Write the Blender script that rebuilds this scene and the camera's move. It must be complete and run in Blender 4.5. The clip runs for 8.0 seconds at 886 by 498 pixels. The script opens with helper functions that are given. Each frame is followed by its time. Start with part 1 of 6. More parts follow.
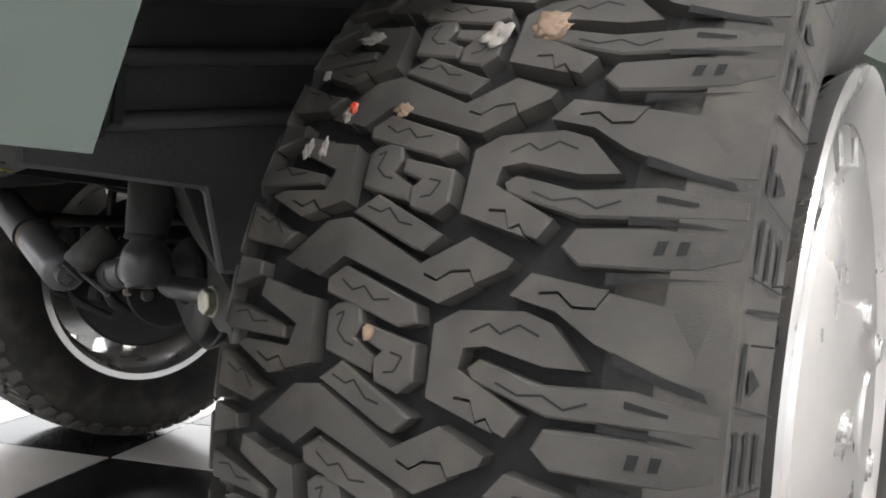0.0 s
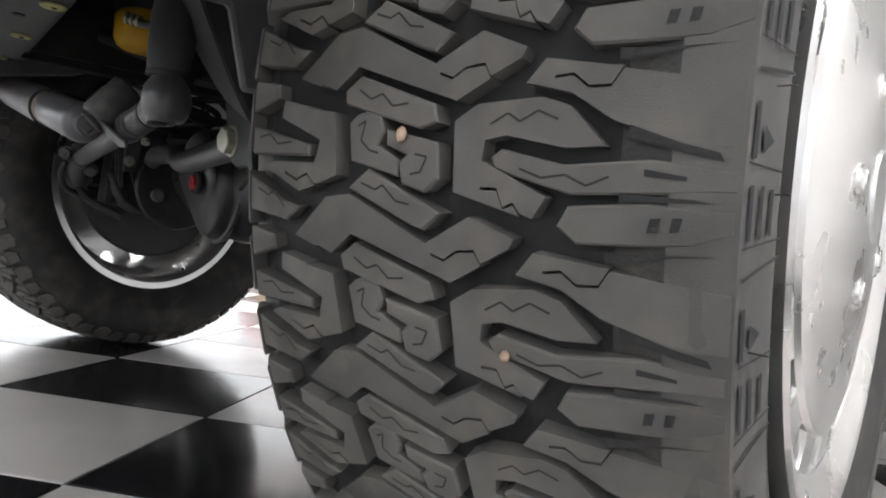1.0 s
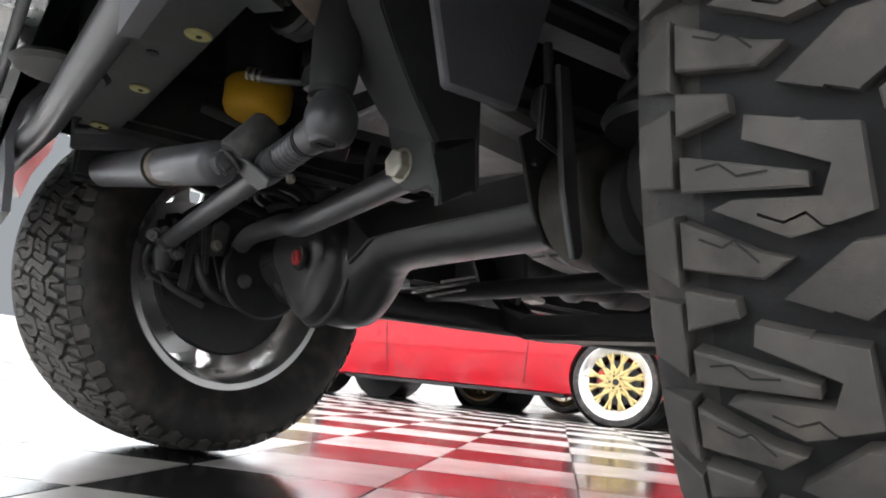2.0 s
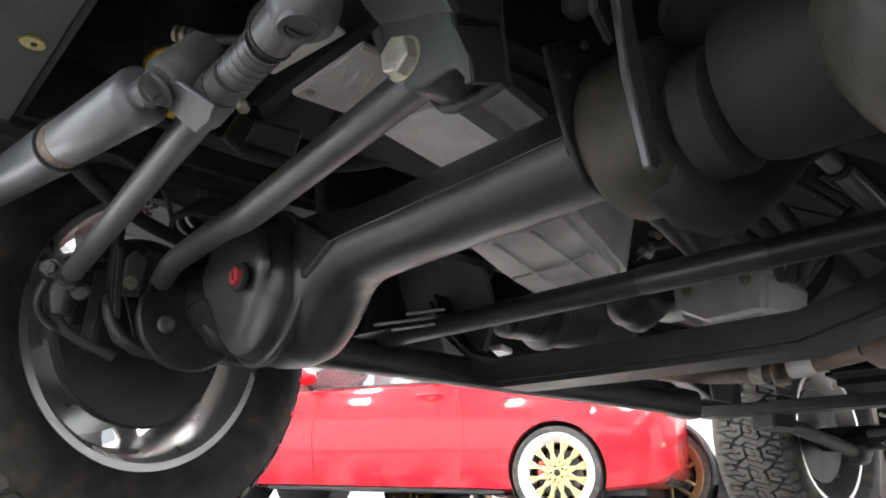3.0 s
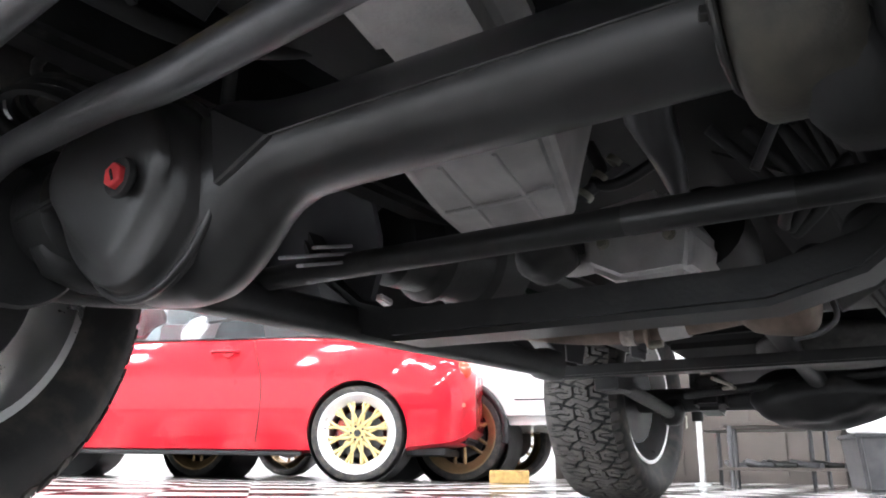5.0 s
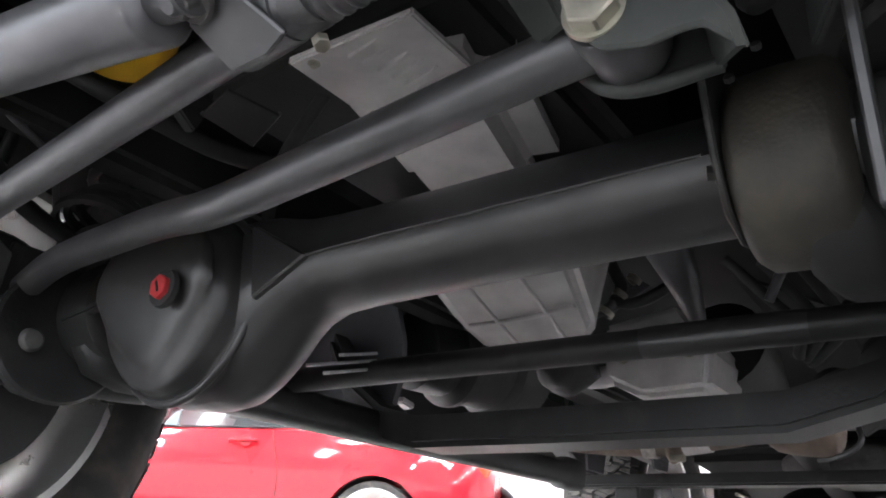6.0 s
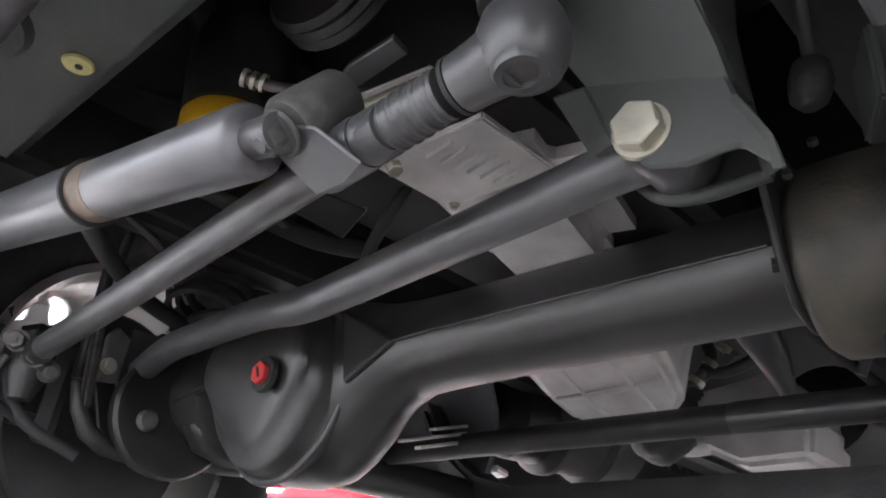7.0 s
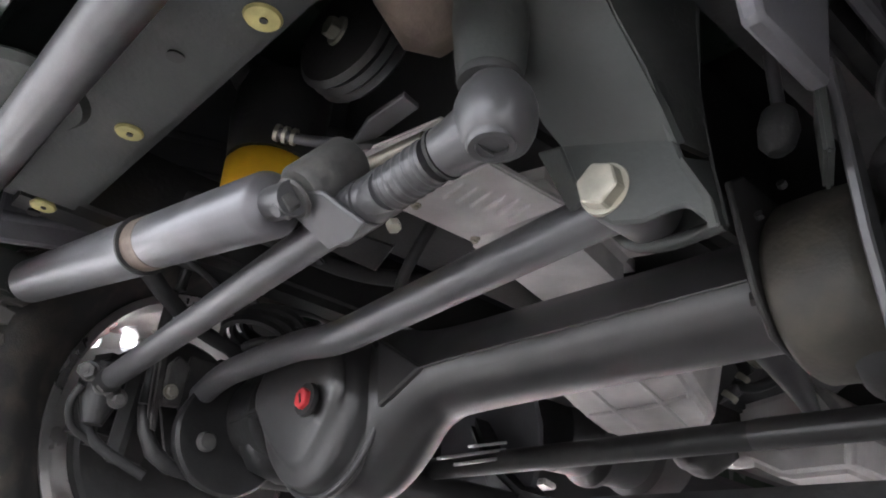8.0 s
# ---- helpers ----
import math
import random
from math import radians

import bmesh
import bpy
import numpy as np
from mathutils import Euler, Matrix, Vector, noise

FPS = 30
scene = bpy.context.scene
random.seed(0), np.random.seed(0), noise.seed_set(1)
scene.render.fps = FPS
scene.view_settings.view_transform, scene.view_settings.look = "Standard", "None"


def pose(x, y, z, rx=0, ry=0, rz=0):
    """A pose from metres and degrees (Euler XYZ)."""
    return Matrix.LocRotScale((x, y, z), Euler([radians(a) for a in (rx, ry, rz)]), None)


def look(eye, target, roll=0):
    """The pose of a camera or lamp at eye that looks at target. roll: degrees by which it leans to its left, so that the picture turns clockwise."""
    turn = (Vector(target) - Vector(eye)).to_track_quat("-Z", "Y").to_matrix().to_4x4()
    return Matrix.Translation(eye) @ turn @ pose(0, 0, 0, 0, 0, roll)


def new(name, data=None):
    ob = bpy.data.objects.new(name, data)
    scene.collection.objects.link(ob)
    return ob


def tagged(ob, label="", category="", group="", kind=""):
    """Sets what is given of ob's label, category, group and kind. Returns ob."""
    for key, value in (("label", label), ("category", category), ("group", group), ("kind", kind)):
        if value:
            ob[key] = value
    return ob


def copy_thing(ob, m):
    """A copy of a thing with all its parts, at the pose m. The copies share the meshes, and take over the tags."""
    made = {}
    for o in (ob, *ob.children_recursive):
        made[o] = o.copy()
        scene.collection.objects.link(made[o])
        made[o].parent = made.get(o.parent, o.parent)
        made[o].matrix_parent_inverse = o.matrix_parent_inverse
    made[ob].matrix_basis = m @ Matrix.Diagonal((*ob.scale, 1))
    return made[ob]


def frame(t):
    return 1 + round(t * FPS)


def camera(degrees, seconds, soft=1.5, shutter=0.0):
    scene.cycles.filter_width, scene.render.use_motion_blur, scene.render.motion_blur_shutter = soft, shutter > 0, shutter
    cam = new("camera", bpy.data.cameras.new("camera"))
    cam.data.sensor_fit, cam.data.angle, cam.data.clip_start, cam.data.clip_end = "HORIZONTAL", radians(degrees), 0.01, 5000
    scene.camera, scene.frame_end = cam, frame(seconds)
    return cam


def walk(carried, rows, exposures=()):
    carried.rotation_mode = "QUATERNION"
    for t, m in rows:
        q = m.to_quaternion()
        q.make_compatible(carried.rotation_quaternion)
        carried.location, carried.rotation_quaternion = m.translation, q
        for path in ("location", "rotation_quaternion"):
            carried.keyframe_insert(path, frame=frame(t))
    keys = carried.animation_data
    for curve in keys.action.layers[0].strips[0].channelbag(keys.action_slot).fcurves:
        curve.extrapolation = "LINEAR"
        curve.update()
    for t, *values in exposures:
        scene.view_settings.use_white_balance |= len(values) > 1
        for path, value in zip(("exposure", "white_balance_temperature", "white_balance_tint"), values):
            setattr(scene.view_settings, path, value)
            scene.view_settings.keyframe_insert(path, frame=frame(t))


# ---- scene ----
cam = camera(59.5, 8.0, soft=1.9)
PATH = [
    (0, (-0.424, -1.051, 0.427), (0.712, 0.594, 0.46), 5.1),
    (0.5, (-0.427, -1.053, 0.345), (0.725, 0.582, 0.354), 4.9),
    (1, (-0.433, -1.058, 0.285), (0.711, 0.582, 0.275), 6.4),
    (1.5, (-0.476, -0.998, 0.211), (0.624, 0.665, 0.362), 7.5),
    (1.7, (-0.508, -0.954, 0.2), (0.577, 0.711, 0.422), 7.1),
    (2.8, (-0.43, -0.66, 0.097), (0.672, 0.896, 0.702), 1.3),
    (3, (-0.423, -0.644, 0.089), (0.769, 0.835, 0.715), 1.8),
    (3.5, (-0.374, -0.617, 0.087), (1.087, 0.595, 0.72), 1.4),
    (4, (-0.372, -0.548, 0.094), (1.171, 0.6, 0.641), 0.5),
    (4.2, (-0.372, -0.503, 0.102), (1.225, 0.592, 0.603), -0.6),
    (5.3, (-0.415, -0.371, 0.103), (1.154, 0.719, 0.696), 2.0),
    (5.5, (-0.415, -0.371, 0.099), (1.136, 0.708, 0.755), 2.6),
    (6, (-0.441, -0.405, 0.117), (1.037, 0.706, 0.879), 3.6),
    (6.5, (-0.457, -0.423, 0.125), (0.929, 0.755, 0.956), 4.5),
    (7, (-0.465, -0.442, 0.132), (0.809, 0.831, 1.001), 5.0),
    (7.5, (-0.468, -0.475, 0.134), (0.725, 0.861, 1.025), 5.6),
    (8, (-0.476, -0.515, 0.135), (0.67, 0.874, 1.007), 5.6),
]
walk(cam, [(t, look(eye, target, roll)) for t, eye, target, roll in PATH], [(0, 0.5, 6600, 10), (1.7, 0.5, 6400, 10), (2.8, 1.45, 6400, 9), (3.5, 1.4, 6450, 9), (4.2, 1.1, 6250, 11), (5.3, 1.25, 6200, 11), (6.5, 1.75, 6350, 13), (8, 2.05, 6350, 14)])

# ---- world, lights ----
world = bpy.data.worlds.new("hall_air")
scene.world = world
world.use_nodes = True
world.node_tree.nodes["Background"].inputs[0].default_value = (0.9, 0.95, 1.0, 1)
world.node_tree.nodes["Background"].inputs[1].default_value = 0.25


def daylight(name, at, target, w, h, watts, colour):
    """The sky's light in a shop-front opening; also used for the added south fill."""
    d = bpy.data.lights.new(name, "AREA")
    d.shape, d.size, d.size_y, d.energy, d.color = "RECTANGLE", w, h, watts, colour
    lamp = new(name, d)
    lamp.matrix_basis = look(at, target)
    return lamp


daylight("daylight_west", (-5.1, 2.0, 1.5), (0, 2.0, 1.4), 11.5, 2.7, 95, (0.95, 0.98, 1.0))
daylight("daylight_north", (1.2, 9.1, 1.5), (1.2, 0, 1.4), 12.0, 2.7, 160, (0.96, 0.98, 1.0))

# added fill from the unseen south side, to brighten near rim and arch
daylight("daylight_south", (1.2, -5.1, 1.5), (1.2, 0, 1.4), 12.0, 2.7, 85, (0.97, 0.98, 1.0))

# ---- materials ----
def mat(name, colour, rough=0.5, metal=0.0, vary=0.25, scale=12.0, bump=0.15, fine=180.0, coat=0.0, spec=0.5, dust=None, dust_at=0.55, rand=0.0):
    m = bpy.data.materials.new(name)
    m.use_nodes = True
    nt = m.node_tree
    b = nt.nodes["Principled BSDF"]
    b.inputs["Metallic"].default_value = metal
    b.inputs["Coat Weight"].default_value = coat
    b.inputs["Specular IOR Level"].default_value = spec
    b.inputs["Coat Roughness"].default_value = 0.06
    tc = nt.nodes.new("ShaderNodeTexCoord")
    n1, n2 = nt.nodes.new("ShaderNodeTexNoise"), nt.nodes.new("ShaderNodeTexNoise")
    for n, s, d in ((n1, scale, 6), (n2, fine, 3)):
        n.inputs["Scale"].default_value, n.inputs["Detail"].default_value = s, d
        nt.links.new(tc.outputs["Object"], n.inputs["Vector"])
    ramp = nt.nodes.new("ShaderNodeMapRange")
    ramp.inputs["From Min"].default_value, ramp.inputs["From Max"].default_value = 0.3, 0.7
    ramp.inputs["To Min"].default_value, ramp.inputs["To Max"].default_value = 1 - vary, 1 + vary
    nt.links.new(n1.outputs["Fac"], ramp.inputs["Value"])
    col = nt.nodes.new("ShaderNodeVectorMath")
    col.operation = "SCALE"
    col.inputs[0].default_value = colour
    nt.links.new(ramp.outputs[0], col.inputs["Scale"])
    out = col.outputs[0]
    if rand:
        oi = nt.nodes.new("ShaderNodeObjectInfo")
        rr = nt.nodes.new("ShaderNodeMapRange")
        rr.inputs["To Min"].default_value, rr.inputs["To Max"].default_value = 1 - rand, 1 + rand
        nt.links.new(oi.outputs["Random"], rr.inputs["Value"])
        c2 = nt.nodes.new("ShaderNodeVectorMath")
        c2.operation = "SCALE"
        nt.links.new(out, c2.inputs[0])
        nt.links.new(rr.outputs[0], c2.inputs["Scale"])
        out = c2.outputs[0]
    if dust:
        mix = nt.nodes.new("ShaderNodeMix")
        mix.data_type = "RGBA"
        n3 = nt.nodes.new("ShaderNodeTexNoise")
        n3.inputs["Scale"].default_value, n3.inputs["Detail"].default_value = scale * 2.3, 8
        nt.links.new(tc.outputs["Object"], n3.inputs["Vector"])
        dr = nt.nodes.new("ShaderNodeMapRange")
        dr.inputs["From Min"].default_value, dr.inputs["From Max"].default_value = dust_at - 0.1, dust_at + 0.2
        nt.links.new(n3.outputs["Fac"], dr.inputs["Value"])
        nt.links.new(dr.outputs[0], mix.inputs["Factor"])
        nt.links.new(out, mix.inputs[6])
        mix.inputs[7].default_value = (*dust, 1)
        out = mix.outputs[2]
    nt.links.new(out, b.inputs["Base Color"])
    rg = nt.nodes.new("ShaderNodeMapRange")
    rg.inputs["To Min"].default_value, rg.inputs["To Max"].default_value = max(0.02, rough - 0.12), min(1, rough + 0.12)
    nt.links.new(n1.outputs["Fac"], rg.inputs["Value"])
    nt.links.new(rg.outputs[0], b.inputs["Roughness"])
    if bump:
        bp = nt.nodes.new("ShaderNodeBump")
        bp.inputs["Strength"].default_value, bp.inputs["Distance"].default_value = bump, 0.002
        nt.links.new(n2.outputs["Fac"], bp.inputs["Height"])
        nt.links.new(bp.outputs[0], b.inputs["Normal"])
    return m


def glow(name, colour, strength):
    m = bpy.data.materials.new(name)
    m.use_nodes = True
    b = m.node_tree.nodes["Principled BSDF"]
    b.inputs["Base Color"].default_value = (*colour, 1)
    b.inputs["Emission Color"].default_value, b.inputs["Emission Strength"].default_value = (*colour, 1), strength
    return m


def glass(name, colour, rough=0.02):
    m = bpy.data.materials.new(name)
    m.use_nodes = True
    b = m.node_tree.nodes["Principled BSDF"]
    b.inputs["Base Color"].default_value = (*colour, 1)
    b.inputs["Roughness"].default_value = rough
    b.inputs["Transmission Weight"].default_value = 0.85
    b.inputs["IOR"].default_value = 1.2
    return m


RUBBER = mat("tread_rubber", (0.088, 0.083, 0.078), 0.72, vary=0.38, scale=16, fine=1700, bump=0.2, dust=(0.15, 0.135, 0.115), dust_at=0.60)
SIDEWALL = mat("sidewall_rubber", (0.034, 0.033, 0.032), 0.62, vary=0.3, scale=11, fine=420, bump=0.25, dust=(0.100, 0.085, 0.069), dust_at=0.57)
# darker than the tread: the shade in grooves and cuts is in this colour
GROOVE_SHADE = mat("groove_rubber", (0.02, 0.02, 0.021), 0.8, vary=0.3, scale=20, fine=500, bump=0.2)
RIM = mat("machined_alloy", (0.82, 0.81, 0.795), 0.30, metal=0.9, vary=0.05, scale=14, fine=60, bump=0.015)
AXLE = mat("satin_black_axle_paint", (0.042, 0.0415, 0.042), 0.34, spec=0.7, vary=0.2, scale=18, fine=260, bump=0.05)
# darker than the chassis paint: the crowded underbody's shade is put into the colour
UNDERBODY_SHADE = mat("black_underbody_coating", (0.018, 0.018, 0.018), 0.7, vary=0.3, scale=10, fine=160, bump=0.25)
CHASSIS = mat("chassis_black_paint", (0.026, 0.026, 0.026), 0.45, vary=0.35, scale=10, fine=160, bump=0.25, dust=(0.05, 0.047, 0.042), dust_at=0.66)
GREYSTEEL = mat("grey_painted_steel", (0.100, 0.100, 0.104), 0.36, metal=0.35, vary=0.18, scale=16, fine=260, bump=0.05)
SILVER = mat("silver_painted_steel", (0.17, 0.17, 0.18), 0.34, metal=0.5, vary=0.15, scale=14, fine=240, bump=0.05)
CAST = mat("cast_aluminium", (0.70, 0.685, 0.675), 0.45, metal=0.3, vary=0.22, scale=14, fine=220, bump=0.35)
ZINC = mat("zinc_bolt", (0.44, 0.42, 0.35), 0.38, metal=0.7, vary=0.2, scale=60, fine=400, bump=0.1)
RUSTY = mat("brown_heat_tinted_steel", (0.21, 0.165, 0.135), 0.55, metal=0.5, vary=0.35, scale=22, fine=200, bump=0.3)
BUSH = mat("bush_rubber", (0.026, 0.026, 0.026), 0.7, vary=0.3, scale=20, fine=200, bump=0.2)
REDPLUG = mat("red_plug_paint", (0.60, 0.045, 0.05), 0.45, vary=0.15, scale=60, fine=300, bump=0.1)
GROMMET = mat("dull_yellow_grommet", (0.42, 0.38, 0.15), 0.55, vary=0.3, scale=60, fine=300, bump=0.1)
YELLOW = mat("yellow_polyurethane", (0.72, 0.40, 0.015), 0.5, vary=0.12, scale=20, fine=150, bump=0.1)
LINER = mat("black_liner_plastic", (0.115, 0.115, 0.124), 0.55, vary=0.25, scale=8, fine=300, bump=0.2)
KNUCKLE = mat("dusty_brown_casting", (0.046, 0.043, 0.036), 0.5, vary=0.4, scale=16, fine=260, bump=0.2, dust=(0.092, 0.083, 0.064), dust_at=0.58)
GREYCAST = mat("dusty_grey_casting", (0.085, 0.083, 0.080), 0.55, vary=0.35, scale=24, fine=260, bump=0.2, dust=(0.14, 0.135, 0.125), dust_at=0.62)
GREEN = mat("jungle_green_paint", (0.060, 0.088, 0.068), 0.28, vary=0.12, scale=6, fine=300, bump=0.02, coat=0.6)
UNDERSEAL = mat("green_grey_underseal", (0.043, 0.047, 0.044), 0.6, vary=0.22, scale=7, fine=200, bump=0.2, dust=(0.08, 0.079, 0.072), dust_at=0.66)
REDCAR = mat("red_car_paint", (0.54, 0.009, 0.022), 0.3, vary=0.05, scale=3, bump=0.0, coat=0.9, spec=0.15)
GOLD = mat("gold_wheel_paint", (0.76, 0.60, 0.28), 0.4, metal=0.4, vary=0.12, scale=20, bump=0.05)
POLISHED = mat("polished_lip", (0.90, 0.90, 0.89), 0.32, metal=0.8, vary=0.05, scale=20, bump=0.0)
CARGLASS = glass("tinted_glass", (0.22, 0.25, 0.26))
WHITECAR = mat("white_car_paint", (0.78, 0.78, 0.77), 0.3, vary=0.05, scale=4, bump=0.0, coat=0.7)
BLACKTRIM = mat("black_trim_plastic", (0.025, 0.025, 0.026), 0.5, vary=0.2, scale=12, fine=200, bump=0.1)
BRONZE = mat("bronze_wheel_paint", (0.40, 0.28, 0.15), 0.4, metal=0.6, vary=0.15, scale=20, bump=0.05)
TILE_W = mat("white_ceramic_tile", (0.60, 0.575, 0.555), 0.20, vary=0.06, scale=5, fine=60, bump=0.015, rand=0.06)
TILE_B = mat("black_ceramic_tile", (0.012, 0.012, 0.014), 0.14, vary=0.3, scale=5, fine=60, bump=0.015, rand=0.2)
GROUT = mat("dark_grout", (0.06, 0.055, 0.05), 0.85, vary=0.3, scale=20, fine=200, bump=0.3)
WALLPAINT = mat("white_wall_paint", (0.74, 0.73, 0.71), 0.6, vary=0.05, scale=3, fine=120, bump=0.05)
GREYWALL = mat("grey_cabinet_paint", (0.085, 0.072, 0.062), 0.5, vary=0.12, scale=4, fine=120, bump=0.08)
STONE = mat("tan_stone", (0.40, 0.29, 0.21), 0.85, vary=0.3, scale=120, fine=600, bump=0.3)
SCRAP = mat("pale_label_scrap", (0.42, 0.39, 0.36), 0.8, vary=0.35, scale=90, fine=500, bump=0.3)
LAMPGLOW = glow("lamp_diffuser", (0.985, 0.98, 1.0), 34.0)
TAILRED = mat("tail_lamp_red", (0.70, 0.07, 0.03), 0.15, vary=0.1, scale=30, bump=0.0, coat=1.0)


# ---- mesh helpers ----
def smooth(bm, flag=True):
    for f in bm.faces:
        f.smooth = flag
    return bm


def part(name, bm, material, parent=None, label=""):
    me = bpy.data.meshes.new(name)
    bm.normal_update()
    bm.to_mesh(me)
    bm.free()
    me.materials.append(material)
    ob = new(name, me)
    if parent:
        ob.parent = parent
    return tagged(ob, label)


def empty(name, parent=None, m=None, label="", category="", group="", kind=""):
    ob = new(name)
    ob.empty_display_size = 0.1
    if parent:
        ob.parent = parent
    if m is not None:
        ob.matrix_basis = m
    return tagged(ob, label, category, group, kind)


def crease(bm, angle=35):
    """Smooth faces, with hard edges past the angle."""
    bm.normal_update()
    for f in bm.faces:
        f.smooth = True
    for e in bm.edges:
        if len(e.link_faces) == 2 and e.calc_face_angle(0) > radians(angle):
            e.smooth = False
    return bm


def box(size, m=None, bevel=0.003, segs=2, bm=None):
    own = bm is None
    b = bmesh.new()
    bmesh.ops.create_cube(b, size=1, matrix=Matrix.Diagonal((*size, 1)))
    if bevel:
        bmesh.ops.bevel(b, geom=b.edges[:], offset=bevel, segments=segs, affect="EDGES", clamp_overlap=True)
    if m is not None:
        b.transform(m)
    crease(b)
    if own:
        return b
    join(bm, b)
    return bm


def join(a, b):
    me = bpy.data.meshes.new("tmp")
    b.to_mesh(me)
    b.free()
    a.from_mesh(me)
    bpy.data.meshes.remove(me)
    return a


def path_round(pts, r, n=5):
    """Round the inner corners of a polyline."""
    pts = [Vector(p) for p in pts]
    out = [pts[0]]
    for a, b, c in zip(pts, pts[1:], pts[2:]):
        d1, d2 = (a - b), (c - b)
        k = min(r, d1.length * 0.45, d2.length * 0.45)
        p, q = b + d1.normalized() * k, b + d2.normalized() * k
        for i in range(n + 1):
            t = i / n
            out.append((1 - t) ** 2 * p + 2 * t * (1 - t) * b + t * t * q)
    out.append(pts[-1])
    return out


def tube(pts, radius, n=24, round_r=0.03, radii=None, bm=None):
    """A round bar along a polyline, closed at its ends."""
    if radii is None:
        pts = path_round(pts, round_r) if len(pts) > 2 else [Vector(p) for p in pts]
        radii = [radius] * len(pts)
    else:
        pts = [Vector(p) for p in pts]
    b = bmesh.new()
    rings = []
    up = Vector((0, 0, 1))
    for i, p in enumerate(pts):
        d = (pts[min(i + 1, len(pts) - 1)] - pts[max(i - 1, 0)]).normalized()
        if abs(d.dot(up)) > 0.95:
            up = Vector((1, 0, 0))
        s = d.cross(up).normalized()
        u = s.cross(d).normalized()
        up = u
        rings.append([b.verts.new(p + radii[i] * (math.cos(a) * s + math.sin(a) * u)) for a in (2 * math.pi * k / n for k in range(n))])
    for r1, r2 in zip(rings, rings[1:]):
        for k in range(n):
            b.faces.new((r1[k], r1[(k + 1) % n], r2[(k + 1) % n], r2[k]))
    b.faces.new(rings[0][::-1])
    b.faces.new(rings[-1])
    bmesh.ops.recalc_face_normals(b, faces=b.faces)
    crease(b, 50)
    if bm is None:
        return b
    return join(bm, b)


def lathe(profile, n=48, closed=False):
    """Turn (radius, y) pairs round the y axis."""
    b = bmesh.new()
    rings = []
    for r, y in profile:
        rings.append([b.verts.new((r * math.cos(2 * math.pi * k / n), y, r * math.sin(2 * math.pi * k / n))) for k in range(n)])
    pairs = list(zip(rings, rings[1:])) + ([(rings[-1], rings[0])] if closed else [])
    for r1, r2 in pairs:
        for k in range(n):
            b.faces.new((r1[k], r1[(k + 1) % n], r2[(k + 1) % n], r2[k]))
    if not closed:
        if profile[0][0] > 1e-6:
            b.faces.new(rings[0])
        if profile[-1][0] > 1e-6:
            b.faces.new(rings[-1][::-1])
    bmesh.ops.remove_doubles(b, verts=b.verts, dist=1e-5)
    bmesh.ops.recalc_face_normals(b, faces=b.faces)
    return crease(b, 40)


def prism(outline, depth, m=None, bevel=0.002, segs=1):
    """A plate: an outline in x, z and a depth along y."""
    b = bmesh.new()
    f = b.faces.new([b.verts.new((x, 0, z)) for x, z in outline])
    ext = bmesh.ops.extrude_face_region(b, geom=[f])
    bmesh.ops.translate(b, verts=[v for v in ext["geom"] if isinstance(v, bmesh.types.BMVert)], vec=(0, depth, 0))
    bmesh.ops.recalc_face_normals(b, faces=b.faces)
    if bevel:
        bmesh.ops.bevel(b, geom=b.edges[:], offset=bevel, segments=segs, affect="EDGES", clamp_overlap=True)
    if m is not None:
        b.transform(m)
    return crease(b)


def hexbolt(radius, head, washer=0.0, m=None):
    """A hexagon head that points along +z, with its washer."""
    b = bmesh.new()
    bmesh.ops.create_cone(b, cap_ends=True, segments=6, radius1=radius, radius2=radius * 0.96, depth=head, matrix=Matrix.Translation((0, 0, head / 2 + 0.002)))
    bmesh.ops.bevel(b, geom=b.edges[:], offset=radius * 0.08, segments=1, affect="EDGES")
    if washer:
        w = bmesh.new()
        bmesh.ops.create_cone(w, cap_ends=True, segments=24, radius1=washer, radius2=washer * 0.97, depth=0.003, matrix=Matrix.Translation((0, 0, 0.0015)))
        join(b, w)
    if m is not None:
        b.transform(m)
    return crease(b, 25)


def aim(at, way, roll=0):
    """A pose at a point with its z axis along way."""
    return Matrix.Translation(at) @ Vector(way).to_track_quat("Z", "Y").to_matrix().to_4x4() @ pose(0, 0, 0, 0, 0, roll)


def cut(ob, cutter):
    """Cut a bmesh's volume out of an object, for good."""
    me = bpy.data.meshes.new("cutter")
    cutter.to_mesh(me)
    cutter.free()
    c = new("cutter", me)
    mod = ob.modifiers.new("cut", "BOOLEAN")
    mod.object, mod.operation, mod.solver = c, "DIFFERENCE", "EXACT"
    done = bpy.data.meshes.new_from_object(ob.evaluated_get(bpy.context.evaluated_depsgraph_get()))
    ob.modifiers.clear()
    old = ob.data
    done.name = old.name
    ob.data = done
    bpy.data.meshes.remove(old)
    bpy.data.objects.remove(c)
    bpy.data.meshes.remove(me)
    return ob


def sheet(pts, thick, bevel=0.0015):
    """A flat piece of sheet metal through points in one plane."""
    b = bmesh.new()
    f = b.faces.new([b.verts.new(p) for p in pts])
    f.normal_update()
    n = f.normal.copy()
    ext = bmesh.ops.extrude_face_region(b, geom=[f])
    bmesh.ops.translate(b, verts=[v for v in ext["geom"] if isinstance(v, bmesh.types.BMVert)], vec=n * thick)
    bmesh.ops.recalc_face_normals(b, faces=b.faces)
    bmesh.ops.bevel(b, geom=b.edges[:], offset=bevel, segments=1, affect="EDGES", clamp_overlap=True)
    return crease(b)


